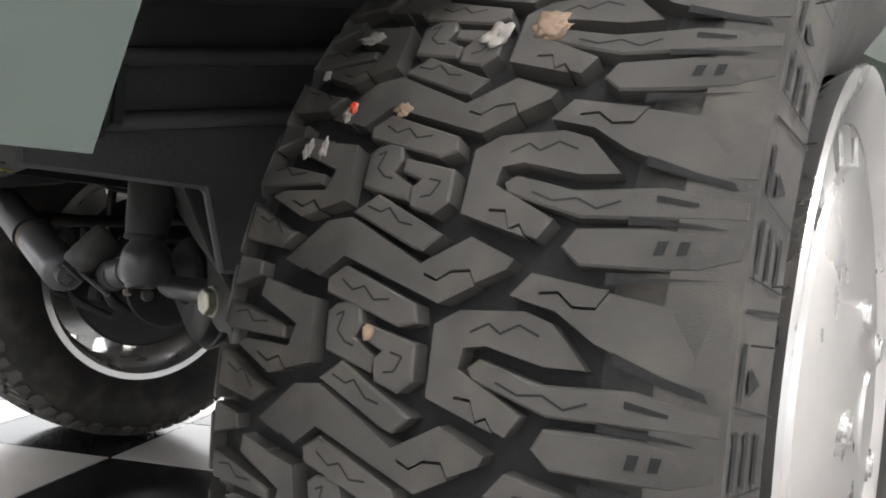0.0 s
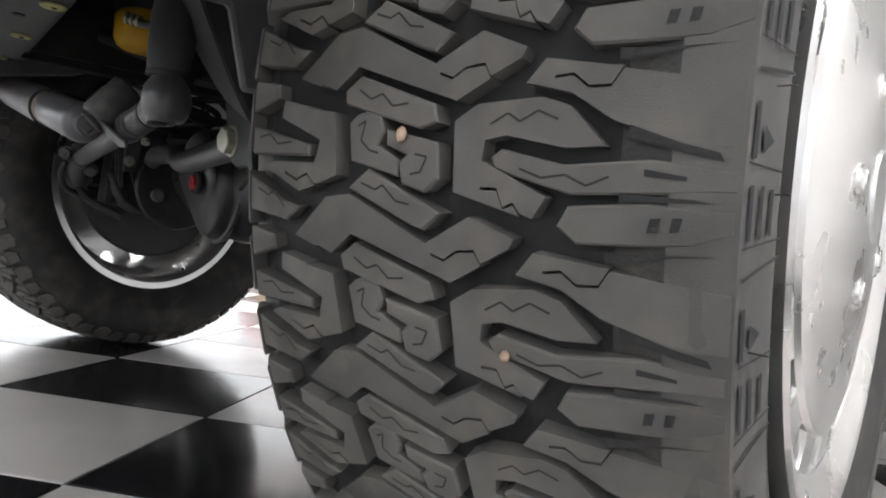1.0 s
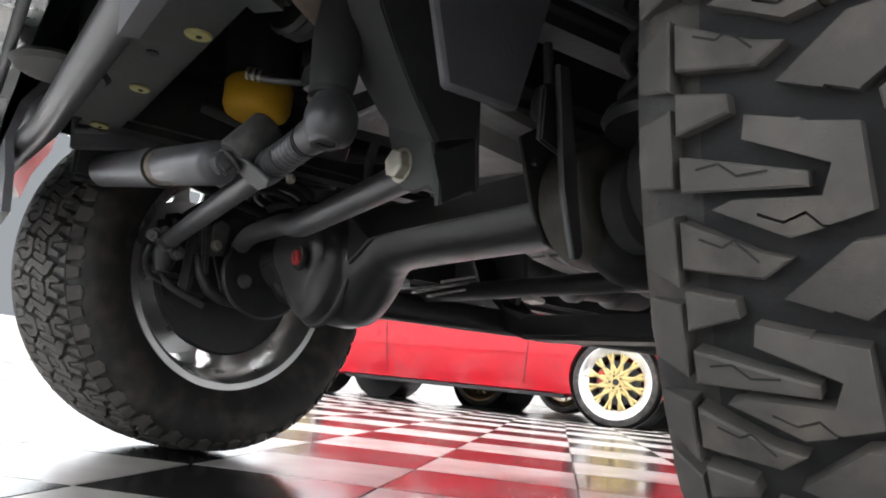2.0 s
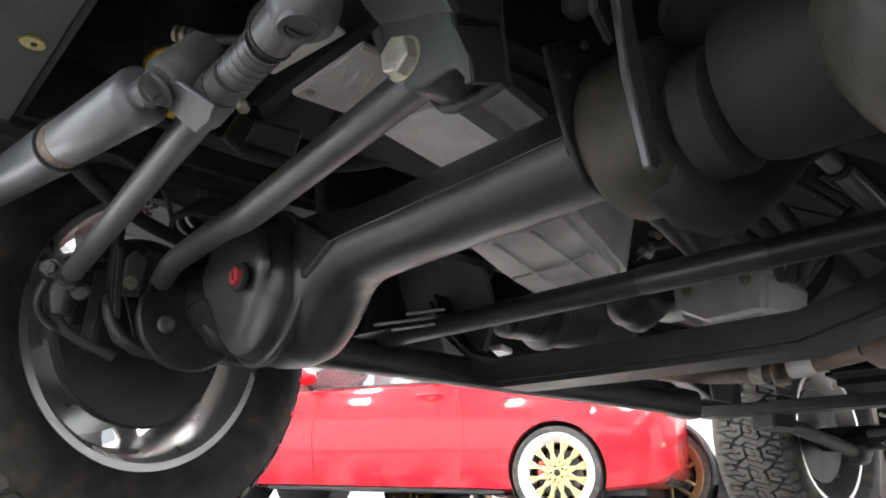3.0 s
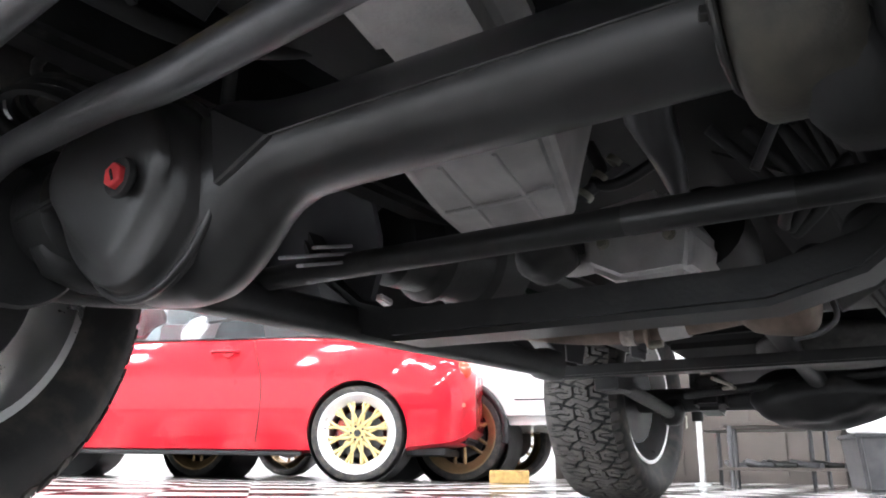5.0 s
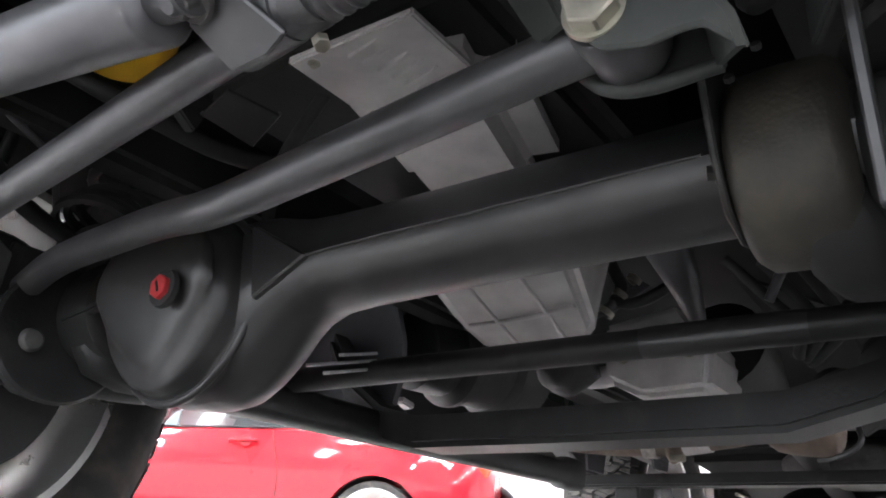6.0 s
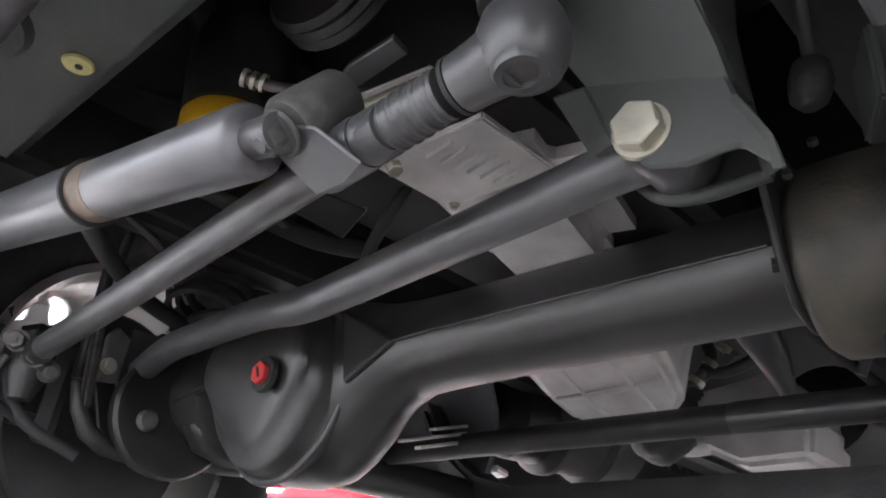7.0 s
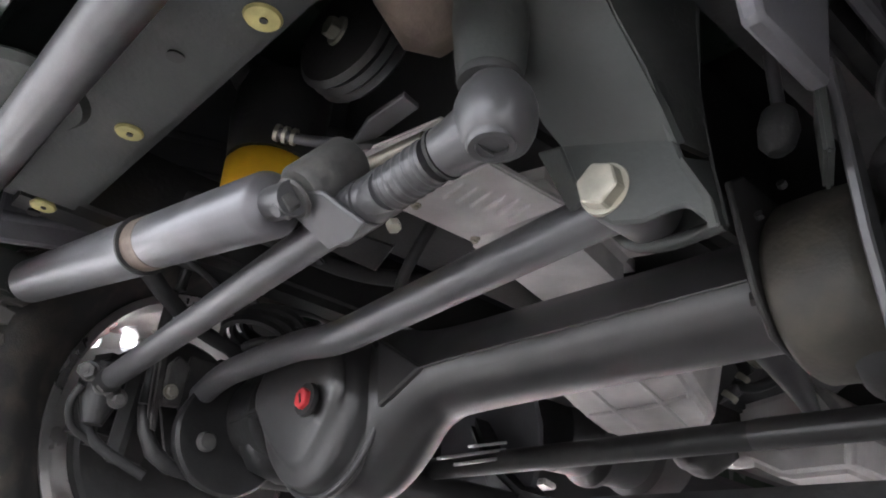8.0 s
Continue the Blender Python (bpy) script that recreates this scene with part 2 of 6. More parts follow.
def ribbon(rows, thick):
    """A bent strip: rows of two edge points, thickened."""
    b = bmesh.new()
    vs = [(b.verts.new(p), b.verts.new(q)) for p, q in rows]
    for (a, c), (d, e) in zip(vs, vs[1:]):
        b.faces.new((a, c, e, d))
    bmesh.ops.recalc_face_normals(b, faces=b.faces)
    bmesh.ops.solidify(b, geom=b.faces[:], thickness=thick)
    bmesh.ops.recalc_face_normals(b, faces=b.faces)
    return crease(b, 40)


def blob(size, m=None, seed=0, rough=0.25, sub=2):
    b = bmesh.new()
    bmesh.ops.create_icosphere(b, subdivisions=sub, radius=1)
    for v in b.verts:
        v.co *= 1 + rough * noise.noise(v.co * 1.7 + Vector((seed * 3.1, seed, 0)))
        v.co = Vector((v.co.x * size[0], v.co.y * size[1], v.co.z * size[2]))
    if m is not None:
        b.transform(m)
    return smooth(b)


# ---- the hall ----
HALL = dict(x0=-5.0, x1=8.5, y0=-5.0, y1=9.0, h=3.6)


def slab(name, lo, hi, material, label):
    size = [b - a for a, b in zip(lo, hi)]
    mid = [(a + b) / 2 for a, b in zip(lo, hi)]
    return tagged(part(name, box(size, Matrix.Translation(mid), bevel=0), material), label, kind="structure")


X0, X1, Y0, Y1, HH = HALL["x0"], HALL["x1"], HALL["y0"], HALL["y1"], HALL["h"]
ground = slab("floor", (X0, Y0, -0.2), (X1, Y1, -0.004), GROUT, "dark grout bed under the chequered tile floor")
slab("ceiling", (X0, Y0, HH), (X1, Y1, HH + 0.15), WALLPAINT, "plain white painted ceiling")
slab("wall_east", (X1, Y0, 0), (X1 + 0.2, Y1, HH), WALLPAINT, "white painted wall at the back of the hall")
slab("wall_west", (X0 - 0.2, Y0, 2.9), (X0, Y1, HH), WALLPAINT, "white painted wall over the open shop front")
slab("wall_west_pier", (X0 - 0.2, Y0, 0), (X0, Y0 + 1.0, 2.9), WALLPAINT, "white painted pier of the shop front")
slab("wall_west_pier_b", (X0 - 0.2, Y1 - 1.0, 0), (X0, Y1, 2.9), WALLPAINT, "white painted pier of the shop front")
# unseen south side, left open for the added fill lamp
slab("wall_south", (X0, Y0 - 0.2, 2.9), (X1, Y0, HH), WALLPAINT, "unseen white painted wall over the added south opening")
slab("wall_south_pier", (X1 - 1.5, Y0 - 0.2, 0), (X1, Y0, 2.9), WALLPAINT, "unseen white painted pier beside the added south opening")
slab("wall_north", (X0, Y1, 2.9), (X1, Y1 + 0.2, HH), WALLPAINT, "white painted wall over the open side front")
slab("wall_north_sill", (X0, Y1, 0), (X1 - 1.5, Y1 + 0.2, 0.45), WALLPAINT, "low white painted sill wall of the side front")
slab("wall_north_pier", (X1 - 1.5, Y1, 0), (X1, Y1 + 0.2, 2.9), WALLPAINT, "white painted pier of the side front")


def ceiling_lamp(at, turn):
    lamp = empty("ceiling_lamp", m=pose(*at, 0, 0, turn), label="white recessed fluorescent ceiling lamp, switched on", category="lamp", group="ceiling lamps")
    part("frame", box((1.30, 0.36, 0.05), Matrix.Translation((0, 0, 0.02)), 0.004), WHITECAR, lamp)
    part("diffuser", box((1.22, 0.28, 0.03), Matrix.Translation((0, 0, -0.012)), 0.004), LAMPGLOW, lamp, "glowing opal diffuser")
    return lamp


first = ceiling_lamp((-3.0, -2.6, HH - 0.045), 0)
for ix in range(5):
    for iy in range(5):
        if ix or iy:
            copy_thing(first, pose(-3.0 + ix * 2.5, -2.6 + iy * 2.6, HH - 0.045))

# ---- the off-road vehicle: its wheels ----
TYRE_R, PITCHES = 0.350, 31
PITCH = 2 * math.pi * 0.347 / PITCHES


def tread_point(u, v, h):
    """u across the tread (outer side +), v round it, h above its surface."""
    a = v / 0.347
    side, s, k, lean = (1 if u > 0 else -1), abs(u), 0.117, (0.87, 0.42)
    if u > 0.106:
        s, k, lean = 0.106 + (min(s, 0.117) - 0.106) * 1.6 + max(0, s - 0.117), 0.1236, (0.985, 0.17)
    if s <= k:
        r, y, nr, ny = TYRE_R - 0.62 * s * s, s, 1.0, 0.15 * s / k
    else:
        d = s - k
        r, y, nr, ny = TYRE_R - 0.62 * k * k - d * lean[0], k + d * lean[1], lean[1], lean[0]
    r, y = r + nr * h, y + ny * h
    return (r * math.cos(a), side * y, r * math.sin(a))


def slit(path, w=0.55):
    """A narrow zigzag sipe that runs in from a block's edge."""
    ins, back = [], []
    for i, (u, v) in enumerate(path):
        ins.append((u, v + w if i else v + w))
        back.append((u, v - w))
    return ins + back[::-1]


def tread_mesh(name, outline, depth=0.0105):
    b = bmesh.new()
    top = [b.verts.new(tread_point(u / 1000, v / 1000, 0)) for u, v in outline]
    low = [b.verts.new(tread_point(u / 1000, v / 1000, -depth)) for u, v in outline]
    n = len(outline)
    f = b.faces.new(top)
    for i in range(n):
        b.faces.new((top[i], low[i], low[(i + 1) % n], top[(i + 1) % n]))
    bmesh.ops.recalc_face_normals(b, faces=b.faces)
    b.normal_update()
    if f.normal.x < 0:
        bmesh.ops.reverse_faces(b, faces=b.faces)
    if n < 16:
        bmesh.ops.bevel(b, geom=[e for e in f.edges], offset=0.0009, segments=1, affect="EDGES", clamp_overlap=True)
    bmesh.ops.triangulate(b, faces=[q for q in b.faces if len(q.verts) > 4])
    me = bpy.data.meshes.new(name)
    b.to_mesh(me)
    b.free()
    me.materials.append(RUBBER)
    return me


def slot(u, v0, v1, w=1.1):
    """A straight slot that runs along the tread from a block's edge."""
    return [(u - w, v0), (u - w, v1), (u + w, v1), (u + w, v0)]


BLOCKS = [
    [(-81, -7), (-66, -10), *slit([(-64, -10.5), (-62, -17), (-58, -16), (-55, -21)]), (-47, -13), (-44, -40), (-56, -44), *slit([(-58, -44.5), (-63, -40), (-70, -43), (-78, -40)])[::1], (-68, -48), (-93, -38), (-86, -35), (-58, -35), (-55, -25), (-82, -15)],
    [(-104, -19), (-62, -27), (-62, -32), (-104, -32)],
    [(-105, -42), (-78, -53), (-68, -55), (-77, -62), (-105, -59)],
    [(-105, -67), (-87, -69.5), (-86, -76), (-105, -82)],
    [(-41, -4.5), (-33, 1), (6, -11), (8, -17), (0, -19), (-40, -9.5)],
    [(-37, -18), (-33, -15), (-28, -14), (-21, -15.5), (-19, -21), (-22, -27), (-10.5, -33), (-10.5, -38.5), (-35, -33)],
    [(-16, -21), (9, -26), (10, -39), (4, -44), (-7, -41.5), (-8.5, -34), (-5, -30), (-15.5, -26)],
    [(-36, -45), (-25.5, -37.5), (11, -53), (4, -59), (-1, -58)],
    [(-71, -68), (-50, -49.5), (-36, -47.5), (5, -65), (25.5, -53), (45, -60), (43, -64), *slit([(31, -71), (28, -66), (20, -67), (14, -71), (8, -69)]), (17, -79.5), (-35, -64.5), (-47, -74), *slit([(-57, -71.5), (-52, -64), (-46, -65), (-42, -59)])],
    [(17, -17), (27, -10.5), (53, -8), (64, -11), (78, -25), (63, -26), (40, -22), (31, -24), (30, -31.5), (57, -44), (52, -52), *slit([(47, -51), (44, -47), (40, -49), (37, -42), (30, -42)]), (18, -44)],
    [(33.5, -30.5), (38, -27), (62, -32), (94, -29), (116, -32), (116, -39.5), (94, -41), (66, -42.5), (36, -35)],
    [(65.5, -46.5), (93, -44), (116, -45), (116, -53), (108, -58), (96, -59), (69, -60), (61.5, -54)],
    [(46, -3), (53, 6), (78, 3), *slit([(82, 2.5), (78, -4), (70, -4.5), (64, 0), (57, -1)]), (116, -3), (116, -24), (105, -24.5), (79, -15.5), (64, -6.5)],
    # shoulder pieces that bend down the inner sidewall
    [(-107, -2), (-107, -30), (-136, -30), (-142, -18), (-136, -4)],
    [(-107, -40), (-107, -66), (-134, -62), (-134, -44)],
]
SIPES = [
    [(-33, -4), (-26, -8), (-20, -6), (-14, -11), (-6, -10)],
    [(-32, -19), (-28, -17), (-30, -25), (-25, -29), (-20, -30)],
    [(-1, -30), (5, -31), (2, -37), (-3, -38)],
    [(-29, -42.5), (-21, -45), (-17, -43), (-10, -49), (-3, -50)],
    [(33, -18), (40, -14), (45, -17), (52, -13), (60, -16)],
    [(46, -34), (55, -37), (64, -35.5), (72, -39), (80, -35.5)],
    [(-98, -24), (-90, -22.5), (-84, -27), (-74, -26)],
    [(-98, -48), (-90, -51), (-86, -48.5), (-78, -56)],
]


# dark strips laid on the shoulder and sidewall for the shade in slots
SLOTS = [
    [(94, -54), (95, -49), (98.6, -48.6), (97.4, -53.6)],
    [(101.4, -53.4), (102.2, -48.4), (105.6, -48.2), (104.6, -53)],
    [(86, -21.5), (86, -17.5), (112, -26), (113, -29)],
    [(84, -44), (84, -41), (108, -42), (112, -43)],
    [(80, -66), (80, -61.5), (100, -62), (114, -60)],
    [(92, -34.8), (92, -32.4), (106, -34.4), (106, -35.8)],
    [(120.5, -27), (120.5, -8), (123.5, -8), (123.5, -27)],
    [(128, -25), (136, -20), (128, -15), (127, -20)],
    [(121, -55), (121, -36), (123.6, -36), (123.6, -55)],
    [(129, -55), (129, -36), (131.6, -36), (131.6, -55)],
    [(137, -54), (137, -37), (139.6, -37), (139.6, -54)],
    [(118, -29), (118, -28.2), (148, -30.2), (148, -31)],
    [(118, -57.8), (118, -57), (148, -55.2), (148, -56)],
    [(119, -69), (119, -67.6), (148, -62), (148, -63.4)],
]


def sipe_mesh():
    """Fine wavy dark strips on the blocks, for shaded cuts, all round the tyre."""
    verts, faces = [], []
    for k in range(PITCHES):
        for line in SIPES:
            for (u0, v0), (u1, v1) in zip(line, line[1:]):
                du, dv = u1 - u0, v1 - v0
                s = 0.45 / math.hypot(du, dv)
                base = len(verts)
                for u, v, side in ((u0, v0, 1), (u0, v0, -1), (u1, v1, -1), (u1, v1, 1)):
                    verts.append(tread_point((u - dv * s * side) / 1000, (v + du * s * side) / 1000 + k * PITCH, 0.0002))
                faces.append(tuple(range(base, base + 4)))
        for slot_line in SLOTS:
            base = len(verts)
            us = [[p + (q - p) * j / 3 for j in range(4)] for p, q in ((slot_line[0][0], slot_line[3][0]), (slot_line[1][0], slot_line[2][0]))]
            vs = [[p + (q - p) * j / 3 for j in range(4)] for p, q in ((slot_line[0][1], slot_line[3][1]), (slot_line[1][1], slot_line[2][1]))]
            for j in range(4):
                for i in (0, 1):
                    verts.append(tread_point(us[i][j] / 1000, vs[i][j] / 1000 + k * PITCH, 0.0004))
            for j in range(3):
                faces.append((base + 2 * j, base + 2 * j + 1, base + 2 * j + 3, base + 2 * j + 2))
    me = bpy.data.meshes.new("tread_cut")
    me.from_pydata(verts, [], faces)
    me.materials.append(GROOVE_SHADE)
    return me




def grown(outline, d=1.0):
    """The outline pushed out by d, corner by corner."""
    area = sum(a[0] * b[1] - b[0] * a[1] for a, b in zip(outline, outline[1:] + outline[:1]))
    out, n = [], len(outline)
    for i in range(n):
        p, q, r = Vector(outline[i - 1]), Vector(outline[i]), Vector(outline[(i + 1) % n])
        e, g = (q - p).normalized(), (r - q).normalized()
        m = Vector((e.y + g.y, -e.x - g.x)) * (1 if area > 0 else -1)
        m = m.normalized() * d if m.length > 0.3 else Vector((0, 0))
        out.append((q.x + m.x, q.y + m.y))
    return out


TREAD = [tread_mesh("tread_block", grown(o) if len(o) < 16 and max(abs(u) for u, v in o) < 100 else o) for o in BLOCKS]

CARCASS = [(0.222, -0.098), (0.235, -0.104), (0.262, -0.126), (0.29, -0.133), (0.315, -0.129), (0.327, -0.118), (0.334, -0.105), (0.3385, -0.08),
           (0.3395, -0.03), (0.3395, 0.03), (0.3385, 0.076), (0.3425, 0.103), (0.3385, 0.1215), (0.328, 0.1240), (0.312, 0.1262), (0.29, 0.1240), (0.262, 0.117), (0.235, 0.107), (0.222, 0.098)]


def tyre_mesh():
    b = lathe(CARCASS, 96, closed=False)
    for f in [f for f in b.faces if len(f.verts) > 4]:
        b.faces.remove(f)
    return smooth(b)


def rim_barrel():
    prof = [(0.222, -0.099), (0.2265, -0.102), (0.2265, -0.106), (0.214, -0.105), (0.208, -0.092), (0.202, -0.085), (0.200, -0.06), (0.190, -0.045), (0.190, 0.080), (0.1895, 0.086), (0.1895, 0.102), (0.192, 0.107), (0.198, 0.1095),
            (0.206, 0.112), (0.216, 0.117), (0.2265, 0.119), (0.2275, 0.116), (0.222, 0.104), (0.210, 0.086), (0.202, 0.05), (0.199, 0.02), (0.199, -0.045), (0.210, -0.06), (0.212, -0.085)]
    return crease(lathe(prof, 72, closed=True), 40)


def spoke_mesh():
    """A short bridge between the dish and the rim."""
    o = [(0.162, -0.0240), (0.170, -0.0195), (0.184, -0.0195), (0.194, -0.0240), (0.194, 0.0240), (0.184, 0.0195), (0.170, 0.0195), (0.162, 0.0240)]
    b = bmesh.new()
    rows = []
    for x, z in o:
        k = (x - 0.162) / 0.032
        rows.append((b.verts.new((x, 0.1085 - 0.003 * k, z)), b.verts.new((x, 0.0945 - 0.003 * k, z))))
    b.faces.new([r[0] for r in rows])
    b.faces.new([r[1] for r in rows][::-1])
    for p, q in zip(rows, rows[1:] + rows[:1]):
        b.faces.new((p[0], p[1], q[1], q[0]))
    bmesh.ops.recalc_face_normals(b, faces=b.faces)
    bmesh.ops.bevel(b, geom=b.edges[:], offset=0.002, segments=2, affect="EDGES", clamp_overlap=True)
    return crease(b)


def make_wheel(parent, m, first=None, blocks=True):
    w = empty("wheel", parent, m, "off-road wheel with a chunky tread on a polished alloy rim")
    part("tyre", tyre_mesh(), SIDEWALL, w, "black rubber tyre")
    part("shoulder_band", crease(lathe([(0.3385, 0.0990), (0.3434, 0.1004), (0.3422, 0.112), (0.3402, 0.1233), (0.3272, 0.1254), (0.3131, 0.1279), (0.308, 0.1275), (0.306, 0.122)], 96, closed=True), 50), RUBBER, w, "smooth shoulder band of the tread")
    # near-black base, so the shade between the blocks is coloured in
    part("tread_base", smooth(lathe([(0.334, -0.1035), (0.3395, -0.080), (0.3405, -0.03), (0.3405, 0.03), (0.3395, 0.076), (0.3385, 0.096), (0.337, 0.096), (0.337, -0.09)], 96, closed=True)), GROOVE_SHADE, w, "tread base rubber with the grooves' shade in its colour")
    part("rim", rim_barrel(), RIM, w, "polished alloy rim")
    for k in range(16):
        s = part("spoke", spoke_mesh(), RIM, w)
        s.matrix_basis = pose(0, 0, 0, 0, 22.5 * k + 10, 0)
    part("dish", lathe([(0.03, 0.126), (0.065, 0.1245), (0.10, 0.121), (0.135, 0.1165), (0.158, 0.1130), (0.164, 0.1115), (0.1665, 0.108), (0.164, 0.098), (0.10, 0.098), (0.03, 0.096)], 64, closed=True), RIM, w, "smooth machined wheel dish")
    part("hub", lathe([(0.0, 0.128), (0.03, 0.128), (0.036, 0.122), (0.040, 0.102), (0.058, 0.098), (0.064, 0.080), (0.075, -0.02), (0.0, -0.02)], 32), RIM, w)
    for k in range(5):
        a = 2 * math.pi * k / 5
        part("wheel_nut", hexbolt(0.009, 0.003, 0.012, Matrix.Translation((0.070 * math.cos(a), 0.1225, 0.070 * math.sin(a))) @ pose(0, 0, 0, -90)), RIM, w)
    part("brake_disc", lathe([(0.0, -0.035), (0.05, -0.035), (0.06, -0.05), (0.155, -0.05), (0.155, -0.068), (0.06, -0.068), (0.05, -0.075), (0.0, -0.075)], 48), CHASSIS, w, "dark brake disc")
    sp = tagged(new("tread_cut", sipe_mesh()), "fine dark strip laid on the tread for a shaded cut", kind="stuff")
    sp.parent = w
    hairs = bmesh.new()
    for k in range(44):
        a, r = 2 * math.pi * (k + 0.3 * math.sin(k * 2.1)) / 44, 0.322 + 0.010 * math.sin(k * 1.7)
        tube([(r * math.cos(a), 0.1255, r * math.sin(a)), ((r + 0.001) * math.cos(a), 0.1325, (r + 0.001) * math.sin(a))], 0.00035, 5, bm=hairs)
    tagged(part("vent_hair", hairs, SIDEWALL, w), "fine rubber vent hair", kind="stuff")
    for k in range(PITCHES):
        turn = pose(0, 0, 0, 0, -360 / PITCHES * k, 0)
        for me in TREAD:
            t = new("tread_block", me)
            t.parent, t.matrix_basis = w, turn
    return w


jeep = empty("off_road_vehicle", label="dark green off-road vehicle with chunky tyres, standing on the tiles", category="vehicle")


def facing(at, out):
    """The pose of a wheel: its y axis points out of the car."""
    y = Vector(out).normalized()
    x = y.cross(Vector((0, 0, 1)))
    return Matrix.Translation(at) @ Matrix((x, y, (0, 0, 1))).transposed().to_4x4()


near_m = facing((0.058, -0.675, 0.350), (0.35, -0.937, 0))
far_m = facing((-0.02, 0.745, 0.350), (-0.2756, 0.9613, 0))
near_wheel = make_wheel(jeep, near_m)
for m in (far_m, facing((2.27, 0.70, 0.350), (0, 1, 0)), facing((2.27, -0.70, 0.350), (0, -1, 0))):
    copy_thing(near_wheel, m)

# ---- front axle ----
AX, AZ = 0.044, 0.3765
axle = empty("front_axle", jeep, label="satin black solid front axle with its steering links")


def housing():
    """The pressed axle housing, swept along y from a tube into the differential bulge."""
    b = bmesh.new()
    n, rings = 40, []
    rows = [(-0.62, 0.0445, 0.0445, AZ, 0), (-0.30, 0.0445, 0.0445, AZ, 0), (-0.05, 0.0445, 0.0455, AZ, 0), (0.04, 0.0455, 0.0465, AZ, 0.001), (0.082, 0.0465, 0.0485, AZ, 0.002), (0.115, 0.0505, 0.0565, AZ - 0.004, 0.003), (0.138, 0.054, 0.068, AZ - 0.010, 0.005),
            (0.158, 0.059, 0.080, AZ - 0.017, 0.007), (0.180, 0.063, 0.090, AZ - 0.024, 0.009), (0.205, 0.069, 0.096, AZ - 0.029, 0.011), (0.240, 0.072, 0.097, AZ - 0.031, 0.012), (0.285, 0.070, 0.094, AZ - 0.030, 0.010), (0.33, 0.062, 0.080, AZ - 0.024, 0.008), (0.37, 0.052, 0.060, AZ - 0.01, 0.004), (0.41, 0.046, 0.047, AZ, 0), (0.44, 0.0445, 0.0445, AZ, 0), (0.60, 0.0445, 0.0445, AZ, 0)]
    for y, rx, rz, z, dx in rows:
        flat = min(1, max(0, (0.16 - y) / 0.07))
        ring = []
        for k in range(n):
            a = 2 * math.pi * k / n
            c, s = math.cos(a), math.sin(a)
            if 10 <= k <= 21:
                u = (k - 10) / 11
                fc, fs = -0.15 - 0.84 * u, 1.0 - 1.15 * u
                bulge = 0.12 * math.sin(math.pi * u)
                c, s = c + (fc - bulge * 0.8 - c) * flat, s + (fs + bulge * 0.6 - s) * flat
            ring.append(b.verts.new((AX + dx + rx * c, y, z + rz * s)))
        rings.append(ring)
    for r1, r2 in zip(rings, rings[1:]):
        for k in range(n):
            b.faces.new((r1[k], r1[(k + 1) % n], r2[(k + 1) % n], r2[k]))
    b.faces.new(rings[0])
    b.faces.new(rings[-1][::-1])
    bmesh.ops.subdivide_edges(b, edges=[e for e in b.edges if abs(e.verts[0].co.y - e.verts[1].co.y) > 0.01], cuts=2, smooth=1.0)
    bmesh.ops.recalc_face_normals(b, faces=b.faces)
    return crease(b, 24)


def cover_outline(k=1.0, n=56, kz=None):
    """The egg-shaped outline of the differential cover in y, z."""
    out = []
    for i in range(n):
        a = 2 * math.pi * i / n
        y, z = math.cos(a), math.sin(a)
        w = 0.1050 * (1 + 0.06 * z) * (1 - 0.08 * max(0, -z) ** 1.6)
        out.append((0.2520 + k * w * y * (1 - 0.03 * z), 0.347 + (kz or k) * (0.099 if z < 0 else 0.098) * z))
    return out


def shield(k):
    """The flat face of the cover: wide above, narrow below."""
    out = []
    for y, z in cover_outline(1.0):
        d, h = y - 0.252, z - 0.347
        w = 0.86 if h > 0 else 0.86 - 3.4 * -h
        out.append((0.252 + k * d * max(0.45, w), 0.351 + k * 0.80 * h))
    return out


def diff_cover():
    """A pressed cover: flange, rounded shoulder, shallow crease and a flat face that leans back below."""
    b = bmesh.new()
    flange, face = cover_outline(1.0), shield(1.0)
    rows = [(0.0, 1.0, 0), (-0.010, 1.0, 0), (-0.0125, 0.985, 0), (-0.0135, 0.955, 0), (-0.019, 0.938, 0), (-0.032, 0.92, 0), (-0.042, 0.89, 0), (-0.0485, 0.845, 0.05), (-0.0525, 0.90, 0.45), (-0.0545, 0.98, 0.80), (-0.0590, 0.99, 1.0), (-0.0625, 0.93, 1.0), (-0.0638, 0.86, 1.0), (-0.0642, 0.6, 1.0), (-0.0642, 0.2, 1.0)]
    rings = []
    for dx, k, mix in rows:
        ring = []
        for (y0, z0), (y1, z1) in zip(flange, face):
            y, z = y0 + (y1 - y0) * mix, z0 + (z1 - z0) * mix
            y, z = 0.252 + (y - 0.252) * k, 0.347 + (z - 0.347) * k
            lean = 0.22 * max(0, 0.365 - z) * min(1, max(0, -dx - 0.03) / 0.03)
            ring.append(b.verts.new((dx + lean, y, z)))
        rings.append(ring)
    n = len(rings[0])
    for r1, r2 in zip(rings, rings[1:]):
        for k in range(n):
            b.faces.new((r1[k], r1[(k + 1) % n], r2[(k + 1) % n], r2[k]))
    b.faces.new(rings[0])
    b.faces.new(rings[-1][::-1])
    b.transform(Matrix.Translation((0.018, 0, 0)))
    bmesh.ops.recalc_face_normals(b, faces=b.faces)
    return crease(b, 60)


